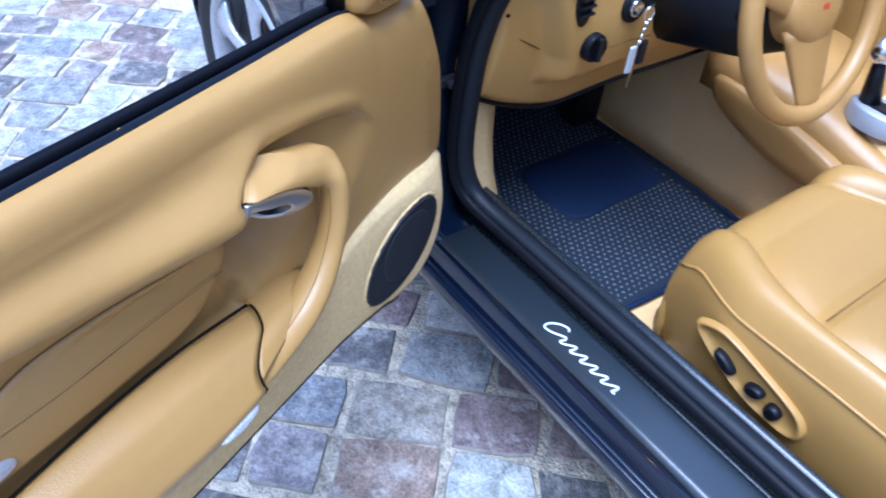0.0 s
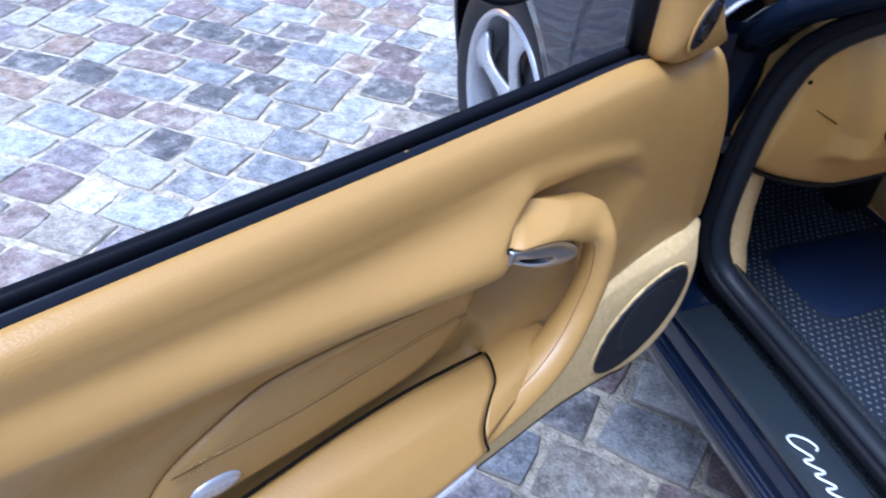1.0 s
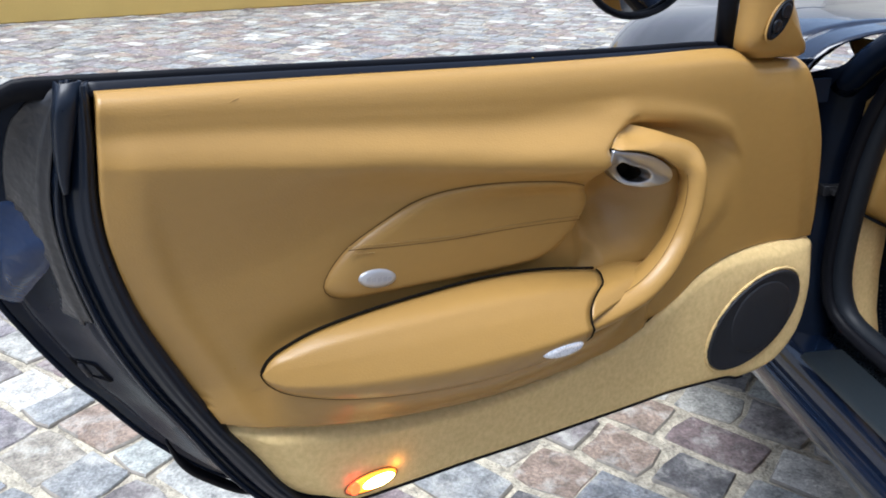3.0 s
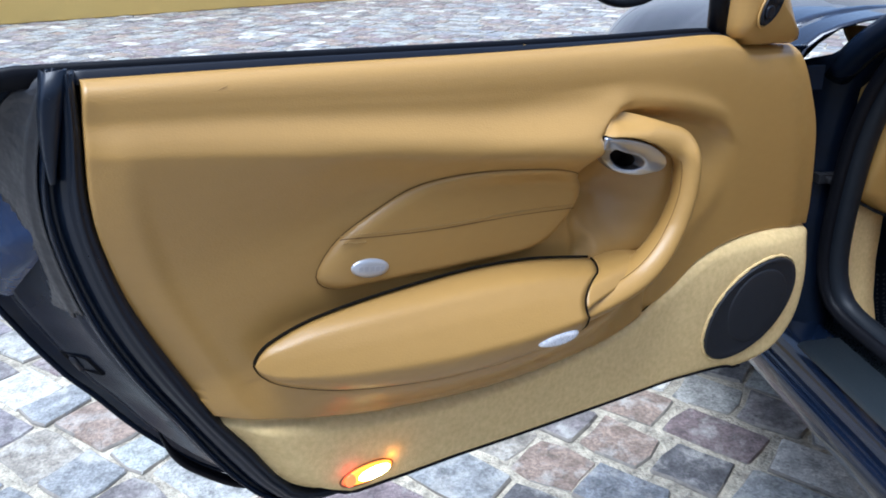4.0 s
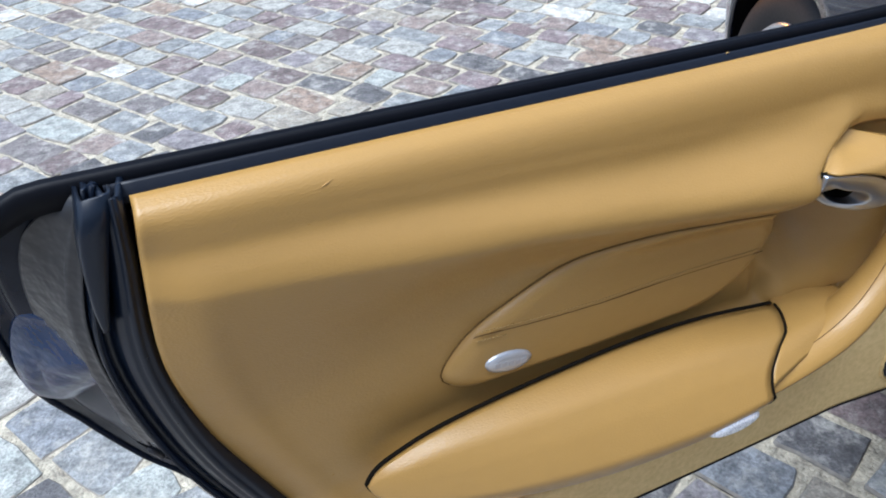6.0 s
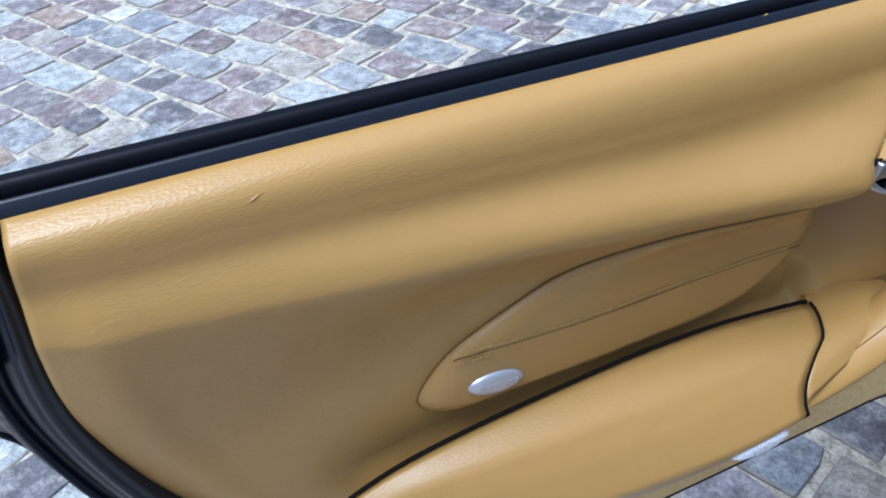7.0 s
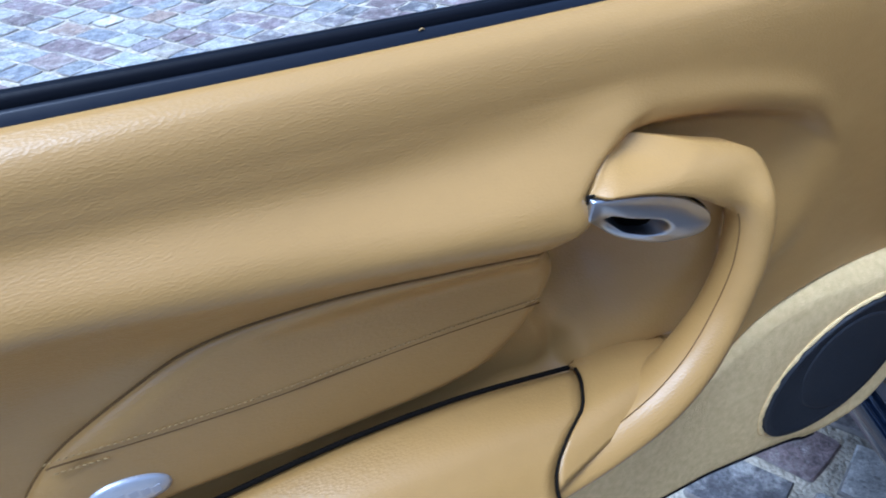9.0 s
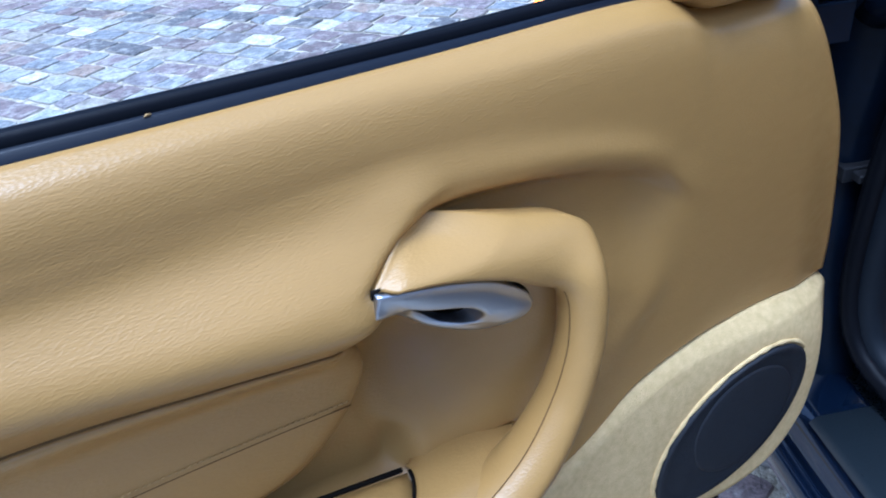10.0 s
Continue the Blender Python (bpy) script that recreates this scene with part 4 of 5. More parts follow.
sill_profile = spline([(0.16, 0.195), (0.11, 0.208), (0.07, 0.222), (0.040, 0.236), (0.020, 0.255), (0.009, 0.278), (0.006, 0.295), (0.008, 0.306), (0.016, 0.309), (0.020, 0.304), (0.026, 0.304), (0.030, 0.322), (0.038, 0.340), (0.050, 0.352), (0.060, 0.354), (0.12, 0.354)], 60)
sill = part("sill", along_y(sill_profile, -1.3, 0.62, 14), M["paint"], car, "glossy navy sill with pressed lines", thick=0.003, toward=(-1, 0, 1))
part("sill_plate", along_y(spline([(0.040, 0.352), (0.046, 0.358), (0.052, 0.360), (0.110, 0.361), (0.116, 0.359), (0.121, 0.353)], 20), -1.3, 0.30, 4), M["sill_plate"], sill, "dark grained sill plate", thick=0.003, toward=(0, 0, 1))
part("inner_sill", along_y(spline([(0.118, 0.352), (0.128, 0.347), (0.134, 0.352), (0.138, 0.372), (0.150, 0.382), (0.165, 0.374), (0.172, 0.362), (0.186, 0.364), (0.196, 0.372), (0.208, 0.366), (0.216, 0.350), (0.222, 0.30), (0.232, 0.20)], 50), -1.3, 0.38, 4), M["inner_trim"], sill, "black ribbed inner sill trim", thick=0.003, toward=(0.3, 0, 1))

for x, y in ((0.166, 0.008), (0.168, -0.051), (0.166, -0.107)):
    part("trim_screw", pillow([(x + 0.005 * math.cos(a), y + 0.005 * math.sin(a), 0.372) for a in np.linspace(0, 2 * math.pi, 16, endpoint=False)], [(0, 0), (0.1, 0.003), (0.3, 0.0035), (0.5, 0.002)], axis=2), M["dark_metal"], sill, "small steel trim screw")
flourish = [(0.028, 0.029), (0.020, 0.034), (0.008, 0.028), (0.003, 0.014), (0.009, 0.003), (0.022, 0.004), (0.034, 0.013)]
for i in range(6):
    flourish += [(0.040 + 0.0235 * i, 0.017), (0.045 + 0.0235 * i, 0.012), (0.047 + 0.0235 * i, 0.003), (0.053 + 0.0235 * i, 0.004)]
stroke = [(0.0595 + h, 0.047 - q - 0.45 * h, 0.3620) for q, h in spline(flourish, 160)]
part("sill_flourish", tube(stroke, 0.0024, 8, flat=0.5), M["script"], sill, "raised silver-white flowing line")

# rubber seal round the door opening
seal_path = spline([(0.150, -1.3, 0.384), (0.150, -0.6, 0.384), (0.150, 0.0, 0.384), (0.150, 0.20, 0.384), (0.146, 0.27, 0.388), (0.138, 0.325, 0.402), (0.131, 0.352, 0.435), (0.127, 0.366, 0.495), (0.126, 0.365, 0.606), (0.127, 0.352, 0.718),
                    (0.131, 0.318, 0.815), (0.143, 0.25, 0.89), (0.165, 0.14, 0.965), (0.21, 0.00, 1.05)], 90)
part("door_seal", tube(seal_path, 0.020, 12), M["seal_rubber"], car, "black rubber door seal")
part("door_seal_lip", tube(seal_path + np.array([-0.020, 0.004, 0.0]), 0.012, 10), M["rubber"], car, "outer lip of the door seal")

# painted hinge pillar with its steps
pillar = []
for k in range(30):
    row = []
    for x, dy, top in ((0.004, 0.075, 0.80), (0.010, 0.055, 0.815), (0.045, 0.050, 0.825), (0.052, 0.022, 0.835), (0.085, 0.018, 0.86), (0.092, 0.008, 0.875), (0.15, 0.006, 0.93)):
        z = 0.30 + (top - 0.30) * k / 29
        y = float(np.interp(z, [0.30, 0.40, 0.5, 0.65, 0.80, 0.97], [0.34, 0.372, 0.392, 0.396, 0.37, 0.26]))
        row.append((x, y + dy, z))
    pillar.append(row)
part("hinge_pillar", sheet(pillar), M["jamb"], car, "navy hinge pillar inside the door opening", smooth=True, thick=0.003, toward=(0, -1, 0))
for hz in (0.50, 0.80):
    part("hinge", joined(box(-0.006, 0.048, 0.372, 0.392, hz - 0.02, hz + 0.02), tube([(0.0, 0.375, hz - 0.03), (0.0, 0.375, hz + 0.03)], 0.010, 10)), M["jamb"], car, "dark painted door hinge", smooth=False, bevel=0.002)
part("striker_bracket", joined(box(0.085, 0.128, 0.392, 0.418, 0.612, 0.630), box(0.095, 0.118, 0.378, 0.394, 0.616, 0.626)), M["dark_metal"], car, "small steel bracket on the hinge pillar", smooth=False, bevel=0.002)

# front wing and bonnet, wheel arch cut out
HUB = (0.008, 1.025, 0.322)
ARCH = 1.012


def nose_in(y):
    """How far the wing curves in towards the nose."""
    return 0.58 * max(0.0, y - 1.15) ** 2


wing_rows = []
for i in range(90):
    y = 0.36 + 1.42 * i / 89
    d = abs(y - ARCH)
    low = 0.285 if y > 0.44 else 0.60
    if d < 0.345:
        low = 0.018 + HUB[2] + math.sqrt(0.345 ** 2 - d * d)
    full = ease(0.95, 0.50, y)
    prof = spline([(0.050, 0.16), (0.020, 0.22), (-0.004, 0.32), (-0.020, 0.45), (-0.028, 0.58), (-0.022 - 0.004 * full, 0.68), (-0.018 * full, 0.77), (0.045 - 0.049 * full, 0.845), (0.11 - 0.050 * full, 0.885 - 0.004 * full), (0.20 - 0.03 * full, 0.895),
                   (0.32, 0.875 + 0.012 * full), (0.50, 0.885), (0.85, 0.905)], 60)
    row = []
    s0 = float(np.interp(low, prof[:, 1][:38], np.arange(38)))
    for t in np.linspace(0, 1, 36):
        k = s0 * (1 - t) + 59 * t
        x, z = float(np.interp(k, np.arange(60), prof[:, 0])), float(np.interp(k, np.arange(60), prof[:, 1]))
        drop = 0.10 * ease(0.5, 1.7, y) * ease(0.6, 0.9, z)
        row.append((x + nose_in(y), y, z - drop))
    wing_rows.append(row)
wing = part("front_wing", sheet(wing_rows), M["paint"], car, "glossy navy front wing and bonnet", thick=0.003, toward=(-1, 0, 1))
arch = [(0.0, ARCH + 0.344 * math.cos(a), 0.018 + HUB[2] + 0.344 * math.sin(a)) for a in np.linspace(-0.35, math.pi + 0.35, 60)]
flank = lambda z: float(np.interp(z, [0.16, 0.22, 0.32, 0.45, 0.58, 0.68, 0.77], [0.050, 0.020, -0.004, -0.020, -0.028, -0.022, 0.0]))
part("arch_lip", tube([(flank(p[2]) + nose_in(p[1]) + 0.006, p[1], p[2]) for p in arch], 0.007, 8), M["paint"], wing, "rolled arch lip")
part("arch_liner", sheet([[(x, ARCH + (p[1] - ARCH) * k, HUB[2] + (p[2] - HUB[2]) * k) for x, k in ((flank(p[2]) + nose_in(p[1]) + 0.008, 1.0), (flank(p[2]) + nose_in(p[1]) + 0.03, 1.03), (0.15 + nose_in(p[1]), 1.04), (0.34, 1.0), (0.36, 0.7), (0.36, 0.2))] for p in arch]), M["felt"], wing, "black felted wheel arch liner", thick=0.003)
lamp_pts = spline([(1.278, 0.550), (1.262, 0.594), (1.285, 0.602), (1.318, 0.596), (1.322, 0.553), (1.30, 0.545)], 40, closed=True)
part("side_marker", pillow([(flank(zz) + nose_in(yy) + 0.002, yy, zz) for yy, zz in lamp_pts], [(0, 0), (0.05, 0.010), (0.3, 0.018), (0.8, 0.020)], axis=0, sign=-1), M["amber"], wing, "lit amber side lamp")

side_data = bpy.data.lights.new("side_lamp_bulb", "POINT")
side_data.energy, side_data.color, side_data.shadow_soft_size = 0.35, (1.0, 0.36, 0.04), 0.02
new("side_lamp_bulb", side_data).location = (-0.060, 1.300, 0.585)

# windscreen pillar and the black scuttle behind the bonnet
part("windscreen_pillar", tube(spline([(0.085, 0.395, 0.80), (0.098, 0.34, 0.862), (0.118, 0.25, 0.925), (0.145, 0.13, 0.995), (0.190, -0.02, 1.08), (0.26, -0.25, 1.19)], 30), 0.028, 14, flat=0.8), M["jamb"], car, "navy windscreen pillar")
part("scuttle", sheet([[(x, 0.37 + 0.16 * ease(0.1, 0.7, x) - d, 0.868 + 0.02 * ease(0.1, 0.5, x) + h) for d, h in ((0.0, -0.05), (0.0, 0.0), (0.05, 0.022), (0.10, 0.065), (0.15, 0.105))] for x in np.linspace(0.10, 1.3, 20)]), M["plastic"], car, "black scuttle below the windscreen", thick=0.004, toward=(0, 0, 1))

# front wheel
tyre_prof = [(0.20, 0.225), (0.215, 0.25), (0.222, 0.28), (0.215, 0.305), (0.19, 0.316), (0.10, 0.318), (0.035, 0.316), (0.012, 0.305), (0.0, 0.285), (0.0, 0.262), (0.010, 0.240), (0.016, 0.229)]
tp = spline(tyre_prof, 36)
rows = []
for a in np.linspace(0, 2 * math.pi, 72, endpoint=False):
    rows.append([(x, r * math.cos(a), r * math.sin(a)) for x, r in tp])
rows.append(rows[0])
tyre = part("front_wheel", sheet(rows), M["tyre"], car, "front wheel: black tyre on a silver five-spoke alloy rim")
tyre.matrix_basis = pose(*HUB)
treads = []
for k in range(60):
    a = 2 * math.pi * k / 60
    for x0, x1 in ((0.03, 0.065), (0.075, 0.115), (0.125, 0.165), (0.17, 0.20)):
        pts = []
        for x, sh in ((x0, 0.0), (x1, 0.035)):
            for da in (-0.038, 0.038):
                for r in (0.314, 0.3225):
                    pts.append((x, r * math.cos(a + da + sh), r * math.sin(a + da + sh)))
        treads.append((pts, [(0, 1, 3, 2), (4, 6, 7, 5), (0, 4, 5, 1), (2, 3, 7, 6), (0, 2, 6, 4), (1, 5, 7, 3)]))
part("tread", joined(*treads), M["tyre"], tyre, smooth=False)
barrel = spline([(0.014, 0.232), (0.006, 0.229), (0.006, 0.222), (0.020, 0.214), (0.10, 0.205), (0.20, 0.21)], 20)
rows = [[(x, r * math.cos(a), r * math.sin(a)) for x, r in barrel] for a in np.linspace(0, 2 * math.pi, 73)]
part("rim", sheet(rows), M["rim"], tyre, "silver rim")
spokes = []
for k in range(5):
    a0 = math.radians(72 * k + 20)
    sp = []
    for t in np.linspace(0, 1, 10):
        r = 0.035 + 0.185 * t
        half = 0.034 - 0.012 * math.sin(math.pi * min(1, t * 1.1)) + 0.028 * ease(0.6, 1.0, t)
        x = 0.030 - 0.014 * math.sin(math.pi * t * 0.8) - 0.006 * t
        row = []
        for q in np.linspace(-1, 1, 9):
            aa = a0 + q * half / r
            row.append((x + 0.012 * q * q, r * math.cos(aa), r * math.sin(aa)))
        sp.append(row)
    spokes.append(sheet(sp))
for s in spokes:
    part("spoke", s, M["rim"], tyre, thick=-0.02)
part("hub_cap", pillow([(0.026, 0.05 * math.cos(a), 0.05 * math.sin(a)) for a in np.linspace(0, 2 * math.pi, 32, endpoint=False)], [(0, 0), (0.05, 0.008), (0.4, 0.012), (0.8, 0.013)], axis=0, sign=-1), M["rim"], tyre, "silver hub cap with a small red crest")
part("crest", box(0.0115, 0.0135, -0.012, 0.012, -0.015, 0.015), M["red"], tyre, "small red crest", smooth=False)
part("brake_disc", pillow([(0.07, 0.16 * math.cos(a), 0.16 * math.sin(a)) for a in np.linspace(0, 2 * math.pi, 40, endpoint=False)], [(0, 0), (0.0, 0.02), (0.5, 0.02), (0.8, 0.02)], axis=0, sign=-1), M["dark_metal"], tyre, "dark brake disc")

# ---- cabin ----
# dashboard: side panel, moulded knee bolster
dash_low = curve_of([(0.10, 0.605), (0.14, 0.587), (0.22, 0.545), (0.31, 0.515), (0.37, 0.508), (0.52, 0.514), (0.79, 0.508), (1.25, 0.508)])
rows = []
for i in range(90):
    x = 0.120 + 1.1 * (i / 89) ** 1.5
    row = []
    for j in range(51):
        t = j / 50
        z = dash_low(x) * (1 - t) + 0.868 * t
        y = 0.368 - 0.040 * math.sin(math.pi * min(1, t * 0.9)) + 0.05 * ease(0.78, 1.0, t)
        y -= 0.038 * ease(0.245, 0.295, x + 0.35 * max(0, z - 0.66)) * ease(0.592, 0.622, z) * ease(0.95, 0.80, z)
        y += 0.022 * ease(0.030, 0.0, z - dash_low(x)) ** 2 + 0.05 * ease(0.155, 0.12, x)
        row.append((x, y, z))
    rows.append(row)
dash = part("dashboard", sheet(rows), M["dash_leather"], car, "tan leather dashboard with a moulded knee panel", thick=0.006, toward=(0, -1, 0))
part("dash_underside", sheet([[(x, 0.372, dash_low(x) + 0.004), (x, 0.60, dash_low(x) + 0.03), (x, 0.80, 0.60)] for x in np.linspace(0.13, 1.2, 20)]), M["plastic"], dash, "dark underside", thick=0.004)
part("panel_joint", tube([(0.135, 0.350, 0.742), (0.16, 0.332, 0.727), (0.20, 0.329, 0.703), (0.238, 0.327, 0.680)], 0.0012, 6), M["seam"], dash)
for x, z in ((0.157, 0.758), (0.185, 0.835)):
    part("screw", lens_shape((x, z), 0.0035, 0.0035, 0, 0.334, -0.008), M["gap"], dash)


def dash_disc(name, c, r, mat, label, lift=0.012, rx=None):
    ring = [(c[0] + (rx or r) * math.cos(a), c[1], c[2] + r * math.sin(a)) for a in np.linspace(0, 2 * math.pi, 32, endpoint=False)]
    return part(name, pillow(ring, [(0, 0), (0.04, lift * 0.8), (0.15, lift), (0.3, lift * 0.7), (0.7, lift * 0.7)], sign=-1), mat, dash, label)


knob = dash_disc("light_switch", (0.324, 0.296, 0.682), 0.026, M["plastic"], "round black light switch", 0.022)
part("switch_bar", box(0.319, 0.329, 0.266, 0.276, 0.662, 0.704), M["trim"], knob, smooth=False, bevel=0.002)
vent = dash_disc("air_vent", (0.287, 0.292, 0.780), 0.055, M["plastic"], "black oval air vent", 0.006, rx=0.02)
for k in range(5):
    part("vent_slat", box(0.271, 0.303, 0.279, 0.285, 0.748 + 0.014 * k, 0.752 + 0.014 * k), M["trim"], vent, smooth=False)
lock = dash_disc("ignition_lock", (0.409, 0.296, 0.735), 0.029, M["plastic"], "black ignition lock", 0.014)
dash_disc("lock_ring", (0.409, 0.290, 0.735), 0.016, M["chrome"], "bright lock ring", 0.012)

# keys hang from the lock
keys = tagged(new("key_bunch"), "bunch of keys with a light fob hanging from the ignition", "keys")
part("key_head", lens_shape((0.437, 0.708), 0.011, 0.017, 0, 0.266, -0.008), M["plastic"], keys, "black key head")
part("key_ring", tube([(0.437 + 0.012 * math.cos(a), 0.258, 0.684 + 0.014 * math.sin(a)) for a in np.linspace(0, 2 * math.pi, 24)], 0.0018, 6), M["chrome"], keys)
part("strap", joined(*[tube([(0.434 - 0.002 * k, 0.256, 0.672 - 0.011 * k), (0.432 - 0.002 * k, 0.255, 0.664 - 0.011 * k)], 0.004, 8) for k in range(4)]), M["chrome"], keys, "bright chain")
part("fob", box(0.405, 0.421, 0.250, 0.256, 0.580, 0.632), M["script"], keys, "light grey fob", smooth=False, bevel=0.004)
part("remote", box(0.428, 0.447, 0.248, 0.258, 0.592, 0.638), M["plastic"], keys, "black remote", smooth=False, bevel=0.005)
part("key_blade", box(0.420, 0.426, 0.252, 0.254, 0.548, 0.60), M["chrome"], keys, smooth=False)

keys.location = (-0.022, 0.0, 0.050)
part("panel_joint", tube([(0.350, 0.2835, 0.672), (0.40, 0.2830, 0.674), (0.47, 0.2835, 0.670)], 0.0013, 6), M["seam"], dash)

# steering wheel and column
sw_c, sw_n = Vector((0.583, 0.066, 0.795)), Vector((0, -0.94, 0.34)).normalized()
steer_m = Matrix.Translation(sw_c) @ sw_n.to_track_quat("Z", "Y").to_matrix().to_4x4()
ringp = [(0.178 * math.cos(a), 0.178 * math.sin(a), 0) for a in np.linspace(0, 2 * math.pi, 61)]
steering = part("steering_wheel", tube(ringp, 0.0175, 14, caps=False), M["shaded_leather"], car, "tan leather three-spoke steering wheel")
steering.matrix_basis = steer_m
hubring = [(0.074 * math.cos(a), 0.066 * math.sin(a), -0.018) for a in np.linspace(0, 2 * math.pi, 40, endpoint=False)]
part("airbag_hub", pillow(hubring, [(0, -0.02), (0.02, 0.012), (0.1, 0.022), (0.4, 0.03), (0.8, 0.032)], axis=2), M["shaded_leather"], steering, "tan leather airbag cover")
crest_bits = joined(*[box(-0.008 + 0.006 * i, -0.004 + 0.006 * i, -0.006, 0.004, 0.013, 0.0145) for i in range(3)])
part("hub_crest", crest_bits, M["red"], steering, "small coloured crest", smooth=False)
for a in (radians(-90), radians(20), radians(160)):
    ca, sa_ = math.cos(a), math.sin(a)
    pts = [(ca * r, sa_ * r, -0.012 + 0.010 * (r - 0.06) / 0.12) for r in np.linspace(0.030, 0.172, 8)]
    part("spoke", tube(pts, [(0.070 if ca * ca < 0.5 else 0.034) - (0.0060 if ca * ca < 0.5 else 0.0022) * i for i in range(8)], 12, flat=0.3, up=(0, 0, 1)), M["shaded_leather"], steering)
part("column_shroud", tube([(0.595, 0.09, 0.775), (0.580, 0.17, 0.755), (0.565, 0.33, 0.730)], [0.066, 0.092, 0.105], 20), M["plastic"], car, "black steering column shroud")
part("indicator_stalk", tube([(0.55, 0.14, 0.772), (0.47, 0.11, 0.792), (0.41, 0.09, 0.806)], [0.009, 0.008, 0.011], 8), M["plastic"], car, "black indicator stalk")

# footwell: floor, tunnel, kick panel, bulkhead
part("cabin_floor", sheet([[(x, y, 0.190 + 0.12 * ease(0.62, 0.95, y)) for x in np.linspace(0.22, 1.4, 8)] for y in np.linspace(-1.3, 1.0, 24)]), M["floor_carpet"], car, "tan carpeted cabin floor")
part("kick_panel", sheet([[(0.140, y0 - 0.014, z), (0.160, y0, z), (0.20, y0 + 0.012, z), (0.240, y0 + 0.034, z), (0.246, y0 + 0.06, z), (0.25, 0.75, z)] for z, y0 in [(0.24, 0.335), (0.30, 0.335), (0.335, 0.340), (0.38, 0.362), (0.45, 0.378), (0.53, 0.384), (0.62, 0.384)]]), M["carpet"], car, "cream carpeted kick panel", thick=0.004, toward=(1, -1, 0))
part("bulkhead", sheet([[(x, 0.78 + 0.08 * (z - 0.2), z) for x in np.linspace(0.2, 1.4, 6)] for z in np.linspace(0.19, 0.70, 6)]), M["mat_weave"], car, "dark carpeted bulkhead", thick=0.004)
part("tunnel", sheet([[(0.800 + 0.035 * ease(0.2, 0.5, z) + 0.03 * ease(0.3, 0.9, y), y, z) for z in (0.19, 0.25, 0.32, 0.38, 0.44, 0.50)] + [(0.90, y, 0.52), (1.10, y, 0.52)] for y in np.linspace(-0.9, 0.8, 20)]), M["floor_carpet"], car, "tan carpeted centre tunnel", thick=0.004, toward=(-1, 0, 1))
rows = []
for y in np.linspace(-0.55, 0.34, 30):
    top = 0.455 + 0.10 * ease(-0.25, 0.25, y)
    rows.append([(0.795 - 0.02 * ease(-0.1, 0.2, y), y, top - 0.10), (0.792 - 0.02 * ease(-0.1, 0.2, y), y, top - 0.03), (0.805, y, top - 0.006), (0.83, y, top), (0.95, y, top + 0.004), (1.08, y, top), (1.1, y, top - 0.1)])
console = part("centre_console", sheet(rows), M["shaded_leather"], car, "tan leather centre console", thick=0.005, toward=(-1, 0, 1))
part("selector_plate", pillow([(0.862 + 0.042 * math.cos(a), -0.010 + 0.066 * math.sin(a), 0.545) for a in np.linspace(0, 2 * math.pi, 36, endpoint=False)], [(0, -0.03), (0.02, 0.006), (0.1, 0.010), (0.5, 0.010)], axis=2), M["plate"], console, "pale oval selector plate")
part("selector_slot", box(0.842, 0.877, -0.045, 0.015, 0.552, 0.558), M["plastic"], console, "dark selector slot", smooth=False)
part("selector_stem", tube([(0.862, 0.02, 0.55), (0.858, 0.03, 0.60), (0.852, 0.035, 0.64)], [0.022, 0.016, 0.012], 12), M["plastic"], console, "black selector gaiter")
part("selector_knob", tube(spline([(0.852, 0.035, 0.635), (0.850, 0.037, 0.650), (0.847, 0.040, 0.670), (0.845, 0.042, 0.685)], 10), [0.012, 0.018, 0.022, 0.024, 0.024, 0.023, 0.021, 0.017, 0.011, 0.004], 14), M["chrome"], console, "bright selector knob")
part("console_pad", pillow([(0.772, y, z) for y, z in spline([(0.30, 0.50), (0.14, 0.49), (-0.03, 0.45), (-0.06, 0.43), (0.0, 0.38), (0.14, 0.39), (0.28, 0.44)], 50, closed=True)], [(0, -0.015), (0.03, 0.008), (0.12, 0.014), (0.5, 0.016), (0.8, 0.016)], axis=0, sign=-1), M["shaded_leather"], console, "tan leather knee pad")
part("clutch_rest", box(0.70, 0.79, 0.60, 0.66, 0.20, 0.47), M["plastic"], car, "black foot rest", smooth=False, bevel=0.01)

# unseen panel added to shade the seats, open at the windscreen and the doors
rows = []
for y in np.linspace(-1.3, -0.42, 16):
    rows.append([(x, y, 1.30 - 0.05 * ((x - 0.75) / 0.5) ** 2 - 0.10 * ease(-0.7, -1.3, y) - 0.02 * ease(-0.6, -0.32, y)) for x in np.linspace(0.25, 1.25, 14)])
part("roof", sheet(rows), M["paint"], car, "unseen navy panel over the seats, added to shade the cabin", thick=0.02, toward=(0, 0, 1))

part("far_door_panel", sheet([[(1.36 - 0.03 * math.sin(math.pi * (z - 0.2) / 0.8), y, z) for z in np.linspace(0.2, 0.93, 14)] for y in np.linspace(-0.9, 0.75, 12)]), M["dash_leather"], car, "tan leather panel of the closed far door", thick=0.02, toward=(-1, 0, 0))

# ---- seat ----
SECTION = [(0.010, 0.24), (-0.004, 0.31), (-0.010, 0.38), (-0.008, 0.425), (0.002, 0.458), (0.022, 0.484), (0.050, 0.494), (0.080, 0.486), (0.100, 0.470), (0.108, 0.462), (0.118, 0.468), (0.160, 0.474), (0.2575, 0.475)]
SEAMS = (-0.185, -0.340, -0.495)


def seam_x(y):
    """Where the seam between side bolster and seat centre lies."""
    return 0.062 + 0.046 * ease(-0.22, 0.02, y)


